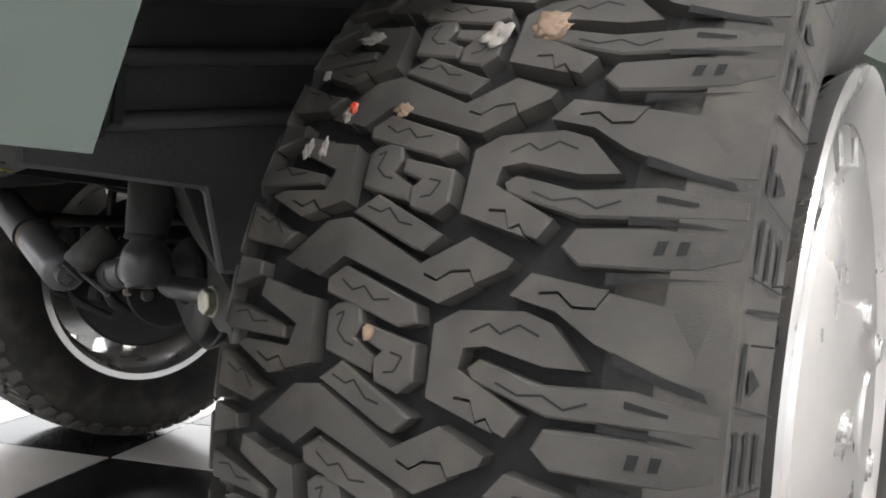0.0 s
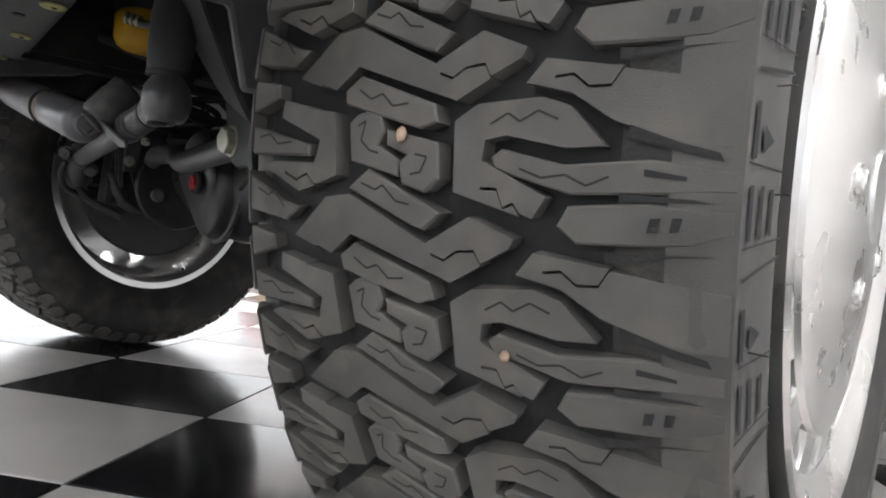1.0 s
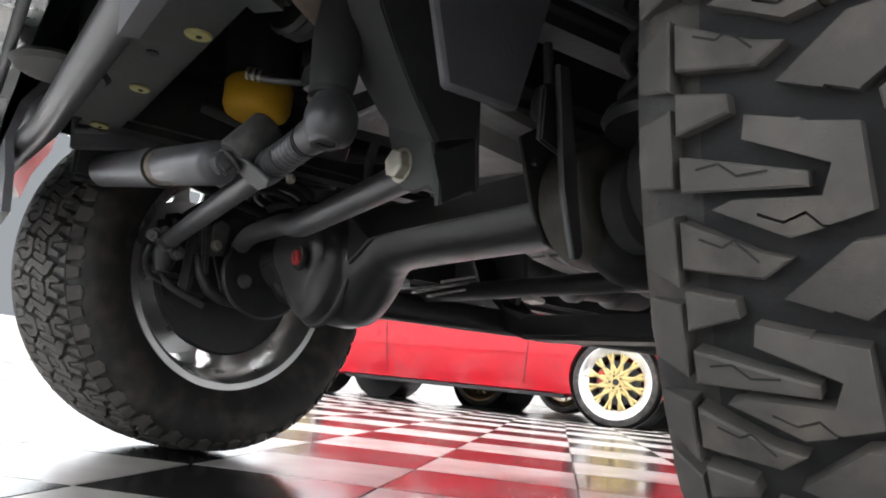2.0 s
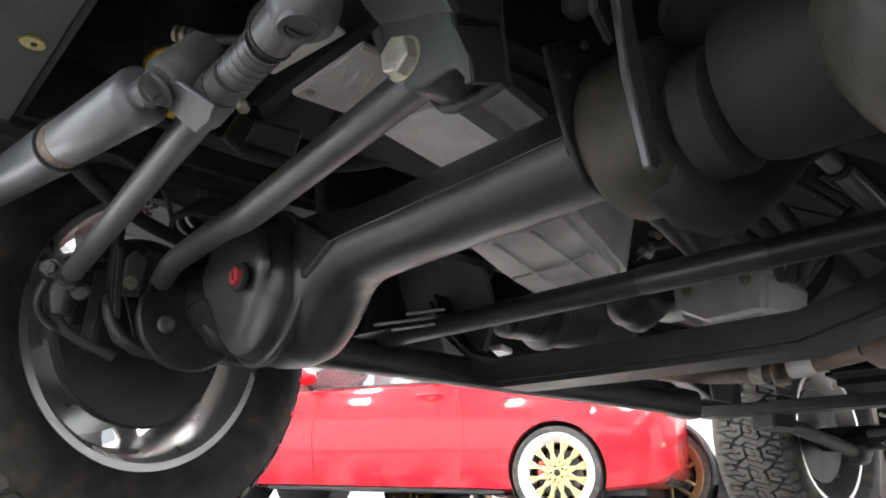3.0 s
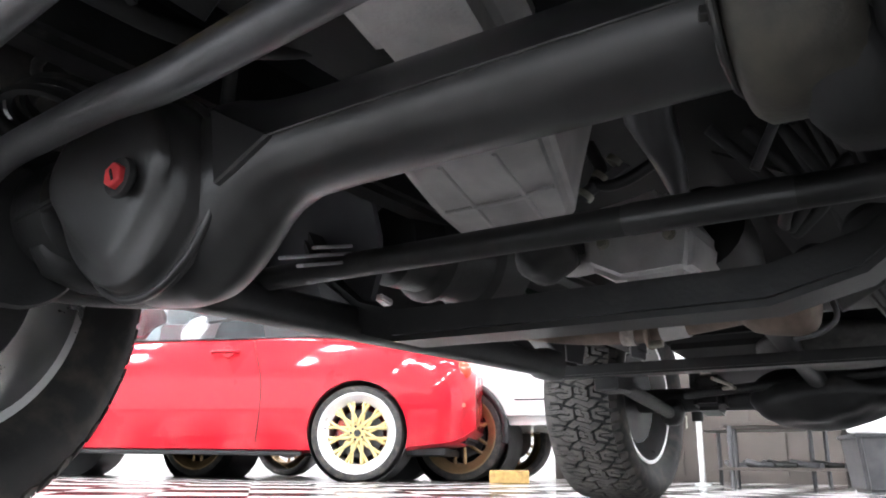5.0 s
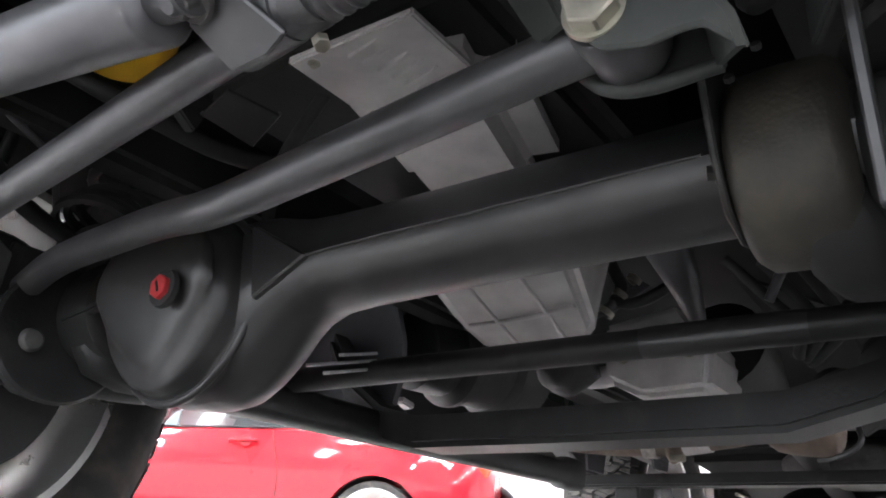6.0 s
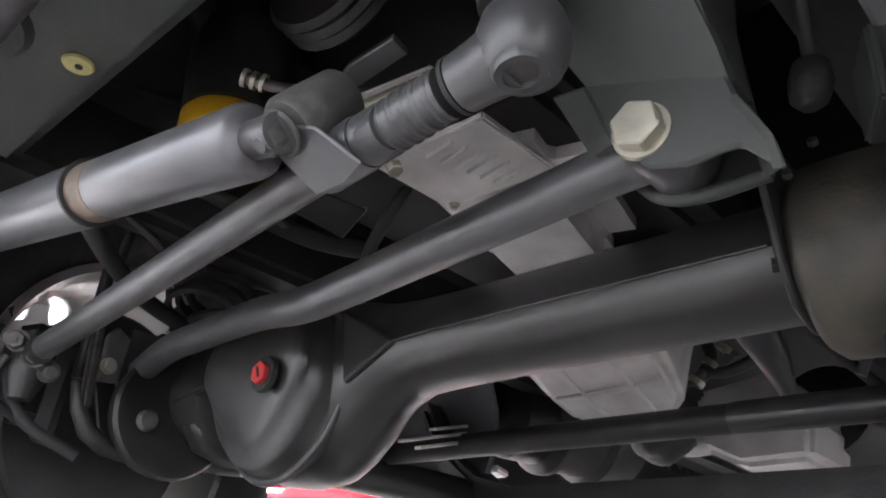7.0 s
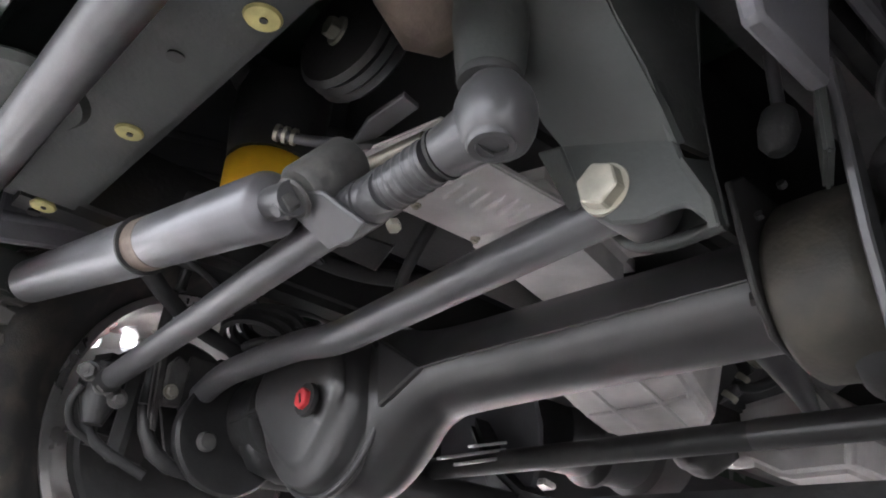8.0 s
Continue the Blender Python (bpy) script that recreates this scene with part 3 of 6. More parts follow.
part("axle_housing", housing(), AXLE, axle)
cover = part("differential_cover", diff_cover(), AXLE, axle, "domed black differential cover with a pressed rim")
rim_line = [(0.0075, y, z) for y, z in cover_outline(1.003)]
rim_bead = bmesh.new()
join(rim_bead, tube(rim_line + rim_line[:1], 0.0042, 10, radii=[0.0042] * (len(rim_line) + 1)))
part("cover_rim", rim_bead, AXLE, axle, "raised rim round the cover")
part("weld_seam", tube([(AX - 0.0444, -0.275, AZ - 0.006), (AX - 0.0444, -0.05, AZ - 0.0065), (AX - 0.0450, 0.02, AZ - 0.007), (AX - 0.0455, 0.05, AZ - 0.008), (AX - 0.0462, 0.076, AZ - 0.009)], 0.0016, 8, radii=[0.0016] * 5), AXLE, axle, "thin weld seam along the housing")
part("gusset", prism([(0.153, 0.412), (0.074, 0.3665), (0.139, 0.334)], 0.042, Matrix.Translation((0.0365, 0, 0)) @ pose(0, 0, 0, 0, 0, 90), 0.002), AXLE, axle, "flat triangular gusset beside the cover")
plug_at = aim((-0.0455, 0.2065, 0.3405), (-1, -0.02, 0.0))
part("plug_washer", lathe([(0.0, 0.0), (0.0175, 0.0), (0.019, 0.003), (0.0175, 0.0075), (0.0, 0.0075)], 28), BUSH, axle, "black plug seat").matrix_basis = plug_at @ pose(0, 0, 0, 90)
plug = part("drain_plug", hexbolt(0.0125, 0.008, 0.0, plug_at @ Matrix.Translation((0, 0, 0.003))), REDPLUG, axle, "red hexagonal filler plug")
part("plug_slot", box((0.003, 0.012, 0.002), plug_at @ Matrix.Translation((0, 0, 0.0128)) @ pose(0, 0, 0, 0, 0, 25), 0.0004, 1), BUSH, axle)


def bracket_plate(y, outline, depth, material=CHASSIS, name="bracket_plate", label=""):
    """An upright plate across the axle: its outline in x, z."""
    return part(name, prism(outline, depth, Matrix.Translation((0, y, 0)), 0.0015), material, axle, label)


# leading arm mount on the near side of the axle
bracket_plate(-0.291, [(-0.045, 0.424), (-0.024, 0.438), (0.10, 0.436), (0.11, 0.376), (0.09, 0.331), (0.03, 0.316), (-0.002, 0.324), (-0.022, 0.354)], 0.005)
bracket_plate(-0.379, [(-0.078, 0.463), (-0.064, 0.463), (-0.032, 0.301), (-0.036, 0.294), (-0.044, 0.294), (-0.062, 0.353)], 0.007, GREYSTEEL)
part("arm_bush", lathe([(0.0, -0.036), (0.05, -0.036), (0.060, -0.033), (0.066, -0.026), (0.067, 0.0), (0.066, 0.026), (0.060, 0.033), (0.05, 0.036), (0.0, 0.036)], 48), KNUCKLE, axle, "large round dusty arm bush housing").matrix_basis = pose(0.044, -0.325, 0.370)
part("arm_bush", lathe([(0.0, -0.018), (0.040, -0.018), (0.048, -0.012), (0.048, 0.012), (0.040, 0.018), (0.0, 0.018)], 40), BUSH, axle, "dark rubber bush").matrix_basis = pose(0.04, -0.381, 0.362)
part("clamp_bolt", hexbolt(0.0055, 0.006, 0.007, aim((-0.006, -0.287, 0.352), (-0.3, 0.9, 0))), CHASSIS, axle)
for z in (0.412, 0.395):
    part("clamp_bolt", hexbolt(0.0035, 0.004, 0.0, aim((-0.032, -0.30 - (z - 0.39), z), (-1, 0, 0.4))), CHASSIS, axle)


def leading_arm(side):
    """The forged arm that runs back from the axle to the frame."""
    arm = bmesh.new()
    y0 = 0.345 * side
    if side > 0:
        rows = [(-0.008, y0, 0.332, 0.014, 0.018), (0.012, y0, 0.324, 0.024, 0.032), (0.055, y0, 0.318, 0.028, 0.036), (0.12, y0, 0.316, 0.026, 0.031), (0.30, y0, 0.315, 0.022, 0.027), (0.70, y0, 0.320, 0.022, 0.026), (1.10, y0, 0.326, 0.022, 0.026), (1.13, y0, 0.328, 0.030, 0.034), (1.19, y0, 0.328, 0.030, 0.034)]
    else:
        rows = [(0.010, y0, 0.334, 0.014, 0.016), (0.025, y0, 0.328, 0.022, 0.028), (0.055, y0, 0.324, 0.027, 0.035), (0.09, y0 * 1.02, 0.324, 0.027, 0.036), (0.13, y0 * 1.04, 0.342, 0.020, 0.026), (0.18, y0 * 1.06, 0.385, 0.017, 0.020), (0.26, y0 * 1.08, 0.43, 0.017, 0.018), (0.45, y0 * 1.10, 0.46, 0.018, 0.018), (0.92, y0 * 1.12, 0.46, 0.020, 0.020)]
    rings = []
    n = 20
    for x, y, z, w, h in rows:
        ring = []
        for k in range(n):
            c, v = math.cos(2 * math.pi * k / n), math.sin(2 * math.pi * k / n)
            ring.append(arm.verts.new((x, y + w * math.copysign(abs(c) ** 0.65, c), z + h * math.copysign(abs(v) ** 0.65, v))))
        rings.append(ring)
    for r1, r2 in zip(rings, rings[1:]):
        for k in range(n):
            arm.faces.new((r1[k], r1[(k + 1) % n], r2[(k + 1) % n], r2[k]))
    arm.faces.new(rings[0])
    arm.faces.new(rings[-1][::-1])
    bmesh.ops.recalc_face_normals(arm, faces=arm.faces)
    return crease(arm, 50)


part("leading_arm", leading_arm(-1), UNDERBODY_SHADE, axle, "black leading arm")
part("leading_arm", leading_arm(1.2), CHASSIS, axle, "black leading arm")
part("arm_bush", lathe([(0.0, -0.036), (0.05, -0.036), (0.062, -0.03), (0.064, 0.0), (0.062, 0.03), (0.05, 0.036), (0.0, 0.036)], 40), CHASSIS, axle).matrix_basis = pose(0.036, 0.415, 0.366)

# track bar
part("track_bar", tube([(-0.140, -0.275, 0.370), (-0.137, -0.248, 0.371), (-0.118, 0.06, 0.358), (-0.101, 0.15, 0.377), (-0.080, 0.36, 0.386), (-0.055, 0.475, 0.380)], 0.0155, 24, 0.07), GREYSTEEL, axle, "grey steel track bar with a bend over the cover")
part("track_bar_eye", lathe([(0.008, -0.020), (0.019, -0.020), (0.021, -0.017), (0.021, 0.017), (0.019, 0.020), (0.008, 0.020)], 32), GREYSTEEL, axle).matrix_basis = pose(-0.138, -0.280, 0.370, 0, 0, 90)
part("track_bar_mount", prism([(-0.03, 0.30), (0.05, 0.30), (0.06, 0.43), (-0.05, 0.43), (-0.06, 0.38)], 0.006, Matrix.Translation((-0.03, 0.468, 0)), 0.002), CHASSIS, axle)
part("track_bar_mount", prism([(-0.03, 0.30), (0.05, 0.30), (0.06, 0.43), (-0.05, 0.43), (-0.06, 0.38)], 0.006, Matrix.Translation((-0.03, 0.525, 0)), 0.002), CHASSIS, axle)

# drag link with its clamp, thread and ball joint
DL0, DL1 = Vector((-0.2315, -0.130, 0.379)), Vector((-0.184, 0.43, 0.367))
way = (DL0 - DL1).normalized()
part("drag_link", tube([DL0 + way * 0.03, DL1], 0.0138, 24), GREYSTEEL, axle, "grey steel drag link")
S0, S1 = DL0 - way * 0.005, Vector((-0.228, -0.243, 0.394))
sw = (S1 - S0).normalized()
part("adjuster_sleeve", tube([S0, S0 + sw * 0.03, S0 + sw * 0.034, S0 + sw * 0.075], 0.017, 24, radii=[0.0165, 0.0165, 0.0152, 0.0152]), GREYSTEEL, axle)
for k in range(5):
    part("thread", lathe([(0.014, -0.0035), (0.0161, -0.001), (0.0161, 0.001), (0.014, 0.0035)], 24, closed=True), GREYSTEEL, axle).matrix_basis = aim(S0 + sw * (0.036 + 0.0085 * k), sw) @ pose(0, 0, 0, 90)
part("sleeve_ring", lathe([(0.013, -0.0014), (0.0172, -0.0014), (0.0172, 0.0014), (0.013, 0.0014)], 24, closed=True), BUSH, axle).matrix_basis = aim(S0 + sw * 0.083, sw) @ pose(0, 0, 0, 90)
joint = bmesh.new()
join(joint, tube([S0 + sw * 0.085, S0 + sw * 0.10, S1], 0.02, 24, radii=[0.0165, 0.0175, 0.020]))
head = [(-0.017, 0.0165), (-0.014, 0.0205), (-0.007, 0.0240), (0.002, 0.0258), (0.010, 0.0256), (0.019, 0.0228), (0.026, 0.0175), (0.030, 0.0150)]
join(joint, tube([S1 + Vector((0.002 - 0.05 * h, -0.005 + 0.02 * h, h)) for h, r in head], 0.03, 36, radii=[0.95 * r for h, r in head]))
part("ball_joint", joint, GREYSTEEL, axle, "grey ball joint housing")
part("joint_cap", crease(lathe([(0.0, -0.001), (0.0085, -0.001), (0.0095, 0.003), (0.0135, 0.003), (0.0150, 0.0), (0.0150, -0.004), (0.0, -0.004)], 28), 40), GREYSTEEL, axle, "round pressed cap of the ball joint").matrix_basis = aim(S1 + Vector((-0.002, -0.007, -0.0165)), (0, -0.15, -1)) @ pose(0, 0, 0, 90)
part("joint_boot", lathe([(0.013, -0.004), (0.0195, -0.003), (0.0205, 0.0), (0.0195, 0.003), (0.013, 0.004)], 28, closed=True), BUSH, axle).matrix_basis = aim(S1 + Vector((0.0, 0.0, 0.031)), (0, 0, 1)) @ pose(0, 0, 0, 90)
part("pitman_arm", tube([S1 + Vector((0, 0, 0.029)), S1 + Vector((0.002, 0.003, 0.045)), S1 + Vector((0.006, 0.01, 0.085)), S1 + Vector((0.02, 0.02, 0.13)), S1 + Vector((0.04, 0.02, 0.24))], 0.03, 24, radii=[0.019, 0.0215, 0.025, 0.031, 0.036]), UNDERSEAL, jeep, "green-grey pitman arm")
part("link_end", tube([DL1, DL1 + Vector((0.003, 0.03, 0.0)), DL1 + Vector((0.01, 0.06, -0.004))], 0.016, 20, radii=[0.014, 0.017, 0.019]), CHASSIS, axle)
part("link_joint", tube([DL1 + Vector((0.006, 0.05, -0.05)), DL1 + Vector((0.006, 0.05, -0.02)), DL1 + Vector((0.006, 0.05, 0.025))], 0.02, 20, radii=[0.012, 0.023, 0.017]), CHASSIS, axle)
for dx, dz in ((-0.018, 0.004), (0.016, -0.012)):
    part("castle_nut", hexbolt(0.010, 0.014, 0.0, aim(DL1 + Vector((dx, 0.03, dz)), (-0.8, -0.6, 0.1))), GREYCAST, axle)

# steering damper
D0, D1 = Vector((-0.273, -0.118, 0.373)), Vector((-0.2950, 0.51, 0.4700))
dw = (D1 - D0).normalized()
part("damper_body", tube([D0 + dw * 0.030, D0 + dw * 0.034, D0 + dw * 0.226], 0.0235, 36, radii=[0.020, 0.0235, 0.0235]), SILVER, axle, "silver steering damper body")
part("damper_band", tube([D0 + dw * 0.220, D0 + dw * 0.249], 0.0238, 36), RUSTY, axle, "worn brown band on the damper")
part("damper_ring", lathe([(0.02, -0.002), (0.0272, -0.002), (0.0272, 0.002), (0.02, 0.002)], 36, closed=True), BUSH, axle).matrix_basis = aim(D0 + dw * 0.249, dw) @ pose(0, 0, 0, 90)
part("damper_sleeve", tube([D0 + dw * 0.250, D0 + dw * 0.600, D0 + dw * 0.607], 0.0262, 36, radii=[0.0262, 0.0262, 0.022]), SILVER, axle, "silver dust sleeve")
part("damper_rod", tube([D0 + dw * 0.603, D0 + dw * 0.66], 0.007, 16), ZINC, axle)
part("damper_bolt", hexbolt(0.012, 0.012, 0.016, aim(D0 + dw * 0.655, dw)), CHASSIS, axle)
eye = bmesh.new()
EC, EA = Vector((-0.251, -0.107, 0.400)), Vector((0.62, -0.05, 0.78)).normalized()
join(eye, tube([EC - EA * 0.023, EC - EA * 0.019, EC + EA * 0.026, EC + EA * 0.030], 0.021, 32, radii=[0.0175, 0.0205, 0.0205, 0.017]))
part("damper_neck", tube([D0 + dw * 0.005, D0 + dw * 0.032], 0.012, 20), GREYSTEEL, axle)
part("damper_eye", eye, GREYCAST, axle, "dusty grey damper eye")
part("eye_washer", crease(lathe([(0.006, -0.002), (0.0135, -0.002), (0.0150, 0.0), (0.0135, 0.002), (0.006, 0.002)], 28, closed=True), 40), GREYCAST, axle).matrix_basis = aim(EC - EA * 0.0285, -EA) @ pose(0, 0, 0, 90)
part("eye_nut", hexbolt(0.0105, 0.010, 0.0, aim(EC - EA * 0.030, -EA)), GREYCAST, axle)
part("eye_stud", tube([EC - EA * 0.039, EC - EA * 0.044, EC - EA * 0.046], 0.006, 16, radii=[0.0062, 0.0062, 0.0045]), GREYSTEEL, axle)
clampm = aim(DL0 + way * -0.012, way)
part("link_clamp", lathe([(0.0135, -0.022), (0.0165, -0.022), (0.0172, -0.019), (0.0172, 0.019), (0.0165, 0.022), (0.0135, 0.022)], 28, closed=True), GREYSTEEL, axle, "clamp round the drag link").matrix_basis = clampm @ pose(0, 0, 0, 90)
part("clamp_plate", sheet([(-0.2567, -0.0882, 0.3744), (-0.2678, -0.1122, 0.3817), (-0.2622, -0.1293, 0.3762), (-0.2395, -0.1475, 0.3569), (-0.2341, -0.1284, 0.3538), (-0.2333, -0.1003, 0.355), (-0.2498, -0.0918, 0.3687)], 0.004, 0.0012), GREYSTEEL, axle, "broad flat clamp strap")
part("clamp_bolt", hexbolt(0.005, 0.006, 0.0, aim(DL0 + Vector((0.012, -0.02, -0.012)), (0, -0.5, -1))), ZINC, axle)

# tie rod behind the axle, with its slightly thicker satin band
part("tie_rod", tube([(0.322, -0.60, 0.3468), (0.3187, -0.30, 0.3468), (0.294, 0.60, 0.346)], 0.0160, 24, radii=[0.0160] * 3), CHASSIS, axle, "black tie rod")
part("tie_rod_sleeve", tube([(0.3180, -0.27, 0.3468), (0.3178, -0.262, 0.3468), (0.3130, -0.115, 0.3467), (0.3127, -0.107, 0.3467)], 0.0170, 24, radii=[0.0160, 0.0170, 0.0170, 0.0160]), AXLE, axle, "slightly thicker satin band on the tie rod")


def knuckle(side):
    """The steering knuckle inside a front wheel."""
    y = 0.535 * side
    b = blob((0.085, 0.070, 0.092), Matrix.Translation((0.03, y, 0.365)), 3, 0.10, 3)
    join(b, box((0.07, 0.05, 0.20), Matrix.Translation((0.03, y + 0.015 * side, 0.38)), 0.02, 3))
    join(b, tube([(0.03, y, 0.47), (0.03, y, 0.50)], 0.03, 20))
    join(b, tube([(0.03, y, 0.31), (0.13, y - 0.015 * side, 0.312), (0.308, y + 0.03 * side, 0.344)], 0.022, 16))
    return crease(b, 45)


part("knuckle", knuckle(1), CHASSIS, axle, "dusty black steering knuckle")
part("knuckle", knuckle(-1), KNUCKLE, axle, "dusty grey steering knuckle")
for side, m in ((1, far_m), (-1, near_m)):
    part("backing_plate", lathe([(0.05, -0.078), (0.10, -0.082), (0.155, -0.080), (0.160, -0.074), (0.155, -0.070), (0.05, -0.072)], 48), CHASSIS, axle, "dark brake backing plate").matrix_basis = m
part("brake_caliper", box((0.07, 0.07, 0.13), far_m @ Matrix.Translation((-0.13, -0.075, 0.03)), 0.015, 3), CHASSIS, axle)
part("brake_caliper", box((0.07, 0.06, 0.13), near_m @ Matrix.Translation((0.13, -0.085, 0.06)), 0.02, 3), KNUCKLE, axle)
part("knuckle_bracket", prism([(-0.03, -0.02), (0.03, -0.02), (0.035, 0.08), (0.01, 0.125), (-0.02, 0.12)], 0.03, Matrix.Translation((-0.09, 0.56, 0.31)) @ pose(0, 0, 0, 0, 0, 40), 0.006), CHASSIS, axle)
# cup of the far knuckle, its cast edge, stay and bracket
part("knuckle_cup", lathe([(0.0, -0.004), (0.030, -0.005), (0.056, -0.008), (0.068, -0.011), (0.074, -0.011), (0.0775, -0.006), (0.072, 0.020), (0.040, 0.050), (0.0, 0.055)], 44), CHASSIS, axle, "dark rounded knuckle cup").matrix_basis = pose(-0.012, 0.448, 0.334)
edge = [(-0.126, 0.474, 0.352), (-0.116, 0.472, 0.322), (-0.100, 0.470, 0.298), (-0.076, 0.468, 0.284), (-0.045, 0.466, 0.278), (-0.010, 0.464, 0.274)]
part("knuckle_edge", tube(edge, 0.012, 14, radii=[0.006, 0.009, 0.011, 0.010, 0.007, 0.004]), CHASSIS, axle, "dusty cast edge of the knuckle")
part("knuckle_stay", box((0.015, 0.012, 0.105), pose(-0.116, 0.468, 0.372, 0, -6, 15), 0.004, 2), GREYCAST, axle)
part("knuckle_bracket", prism([(-0.014, -0.034), (0.012, -0.030), (0.016, 0.026), (-0.004, 0.036), (-0.016, 0.020)], 0.008, pose(-0.094, 0.462, 0.388, 0, 0, 10), 0.002), GREYCAST, axle, "dusty bolted bracket")
part("knuckle_bolt", hexbolt(0.007, 0.008, 0.010, aim((-0.100, 0.461, 0.374), (0, -1, 0))), ZINC, axle)
part("knuckle_bolt", lathe([(0.0, -0.005), (0.010, -0.004), (0.013, 0.0), (0.013, 0.004), (0.0, 0.004)], 24), GREYCAST, axle).matrix_basis = pose(-0.050, 0.430, 0.318)
part("axle_end_slot", box((0.012, 0.075, 0.010), pose(-0.020, 0.395, 0.352, -8, 0, 0), 0.003), BUSH, axle)
for k in range(3):
    part("joint_nut", hexbolt(0.010 - 0.001 * k, 0.012, 0.0125, aim(DL1 + Vector((-0.020 + 0.020 * k, 0.028, 0.006 - 0.012 * k)), (-0.6 + 0.3 * k, -1, -0.2))), GREYCAST, axle)
part("joint_arm", tube([DL1 + Vector((-0.020, 0.045, -0.008)), DL1 + Vector((-0.026, 0.055, -0.030)), DL1 + Vector((-0.015, 0.065, -0.055)), DL1 + Vector((0.030, 0.080, -0.070))], 0.005, 14, 0.02), CHASSIS, axle, "dusty steering arm")


def coil(at, r, wire, turns, height):
    pts = [Vector(at) + Vector((r * math.cos(2 * math.pi * t), r * math.sin(2 * math.pi * t), height * t / turns)) for t in (turns * k / (turns * 20) for k in range(turns * 20 + 1))]
    return smooth(tube(pts, wire, 10, radii=[wire] * len(pts)))


for side in (1, -1):
    part("coil_spring", coil((0.03, 0.43 * side, 0.43), 0.055, 0.0065, 6, 0.26), CHASSIS, jeep, "black coil spring")
    part("spring_seat", lathe([(0.0, -0.008), (0.07, -0.008), (0.074, 0.0), (0.07, 0.008), (0.0, 0.008)], 32), CHASSIS, axle).matrix_basis = pose(0.03, 0.43 * side, 0.424, 90)
part("shock_absorber", tube([(-0.115, 0.50, 0.36), (-0.115, 0.50, 0.52), (-0.11, 0.49, 0.521), (-0.10, 0.47, 0.68)], 0.008, 16, radii=[0.008, 0.008, 0.008, 0.008]), CHASSIS, jeep)
part("brake_hose", tube([(-0.10, 0.56, 0.42), (-0.16, 0.53, 0.40), (-0.19, 0.52, 0.36), (-0.17, 0.50, 0.30), (-0.10, 0.48, 0.27)], 0.007, 12, 0.04), BUSH, axle)
part("link_rod", tube([(-0.047, -0.331, 0.462), (-0.066, -0.334, 0.60)], 0.0046, 16), GREYSTEEL, jeep, "slim grey link rod")
part("link_ball", tube([(-0.050, -0.328, 0.428), (-0.050, -0.328, 0.434), (-0.049, -0.330, 0.446), (-0.048, -0.331, 0.458), (-0.047, -0.331, 0.464)], 0.02, 24, radii=[0.006, 0.0115, 0.0135, 0.0115, 0.006]), BUSH, jeep)
part("link_tab", box((0.045, 0.006, 0.05), pose(-0.07, -0.365, 0.415, 0, 0, 25), 0.002), UNDERSEAL, axle)

# ---- frame, body shell, under-floor ----
BX = -0.165
part("track_bar_bracket", prism([(-0.243, 0.412), (-0.262, 0.365), (-0.281, 0.344), (-0.302, 0.338), (-0.320, 0.340), (-0.328, 0.339), (-0.342, 0.323), (-0.346, 0.321), (-0.342, 0.340), (-0.329, 0.364), (-0.324, 0.382), (-0.250, 0.414)], 0.005, Matrix.Translation((BX + 0.005, 0, 0)) @ pose(0, 0, 0, 0, 0, 90), 0.0018), UNDERSEAL, jeep, "green-grey frame bracket of the track bar")
part("bracket_column", ribbon([((-0.163, -0.246, 0.408), (-0.163, -0.325, 0.378)), ((-0.175, -0.238, 0.425), (-0.175, -0.324, 0.395)), ((-0.192, -0.232, 0.450), (-0.188, -0.320, 0.418)), ((-0.207, -0.224, 0.478), (-0.203, -0.312, 0.452)), ((-0.226, -0.215, 0.505), (-0.220, -0.306, 0.49)), ((-0.240, -0.205, 0.545), (-0.232, -0.302, 0.54)), ((-0.245, -0.195, 0.64), (-0.238, -0.300, 0.64))], 0.006), UNDERSEAL, jeep, "curved column of the bracket")
part("column_side", ribbon([((-0.164, -0.325, 0.380), (-0.112, -0.316, 0.40)), ((-0.186, -0.322, 0.418), (-0.112, -0.312, 0.45)), ((-0.202, -0.313, 0.454), (-0.112, -0.313, 0.50)), ((-0.222, -0.307, 0.50), (-0.112, -0.316, 0.56)), ((-0.236, -0.302, 0.60), (-0.112, -0.318, 0.62))], 0.004), UNDERSEAL, jeep)
part("track_bar_bracket", prism([(-0.235, 0.40), (-0.248, 0.373), (-0.261, 0.357), (-0.272, 0.350), (-0.292, 0.347), (-0.324, 0.350), (-0.318, 0.39), (-0.312, 0.45), (-0.320, 0.62), (-0.17, 0.62), (-0.19, 0.53)], 0.005, Matrix.Translation((-0.110, 0, 0)) @ pose(0, 0, 0, 0, 0, 90), 0.0018), UNDERSEAL, jeep)
part("bracket_web", ribbon([((BX, -0.345, 0.321), (-0.115, -0.3225, 0.350)), ((BX, -0.342, 0.340), (-0.115, -0.320, 0.372)), ((BX, -0.328, 0.368), (-0.115, -0.316, 0.395))], 0.004), UNDERSEAL, jeep)
part("bracket_lip", tube([(-0.116, -0.238, 0.390), (-0.118, -0.249, 0.370), (-0.120, -0.262, 0.355), (-0.120, -0.274, 0.349), (-0.119, -0.292, 0.347), (-0.117, -0.323, 0.350)], 0.0045, 12, 0.01), UNDERSEAL, jeep)
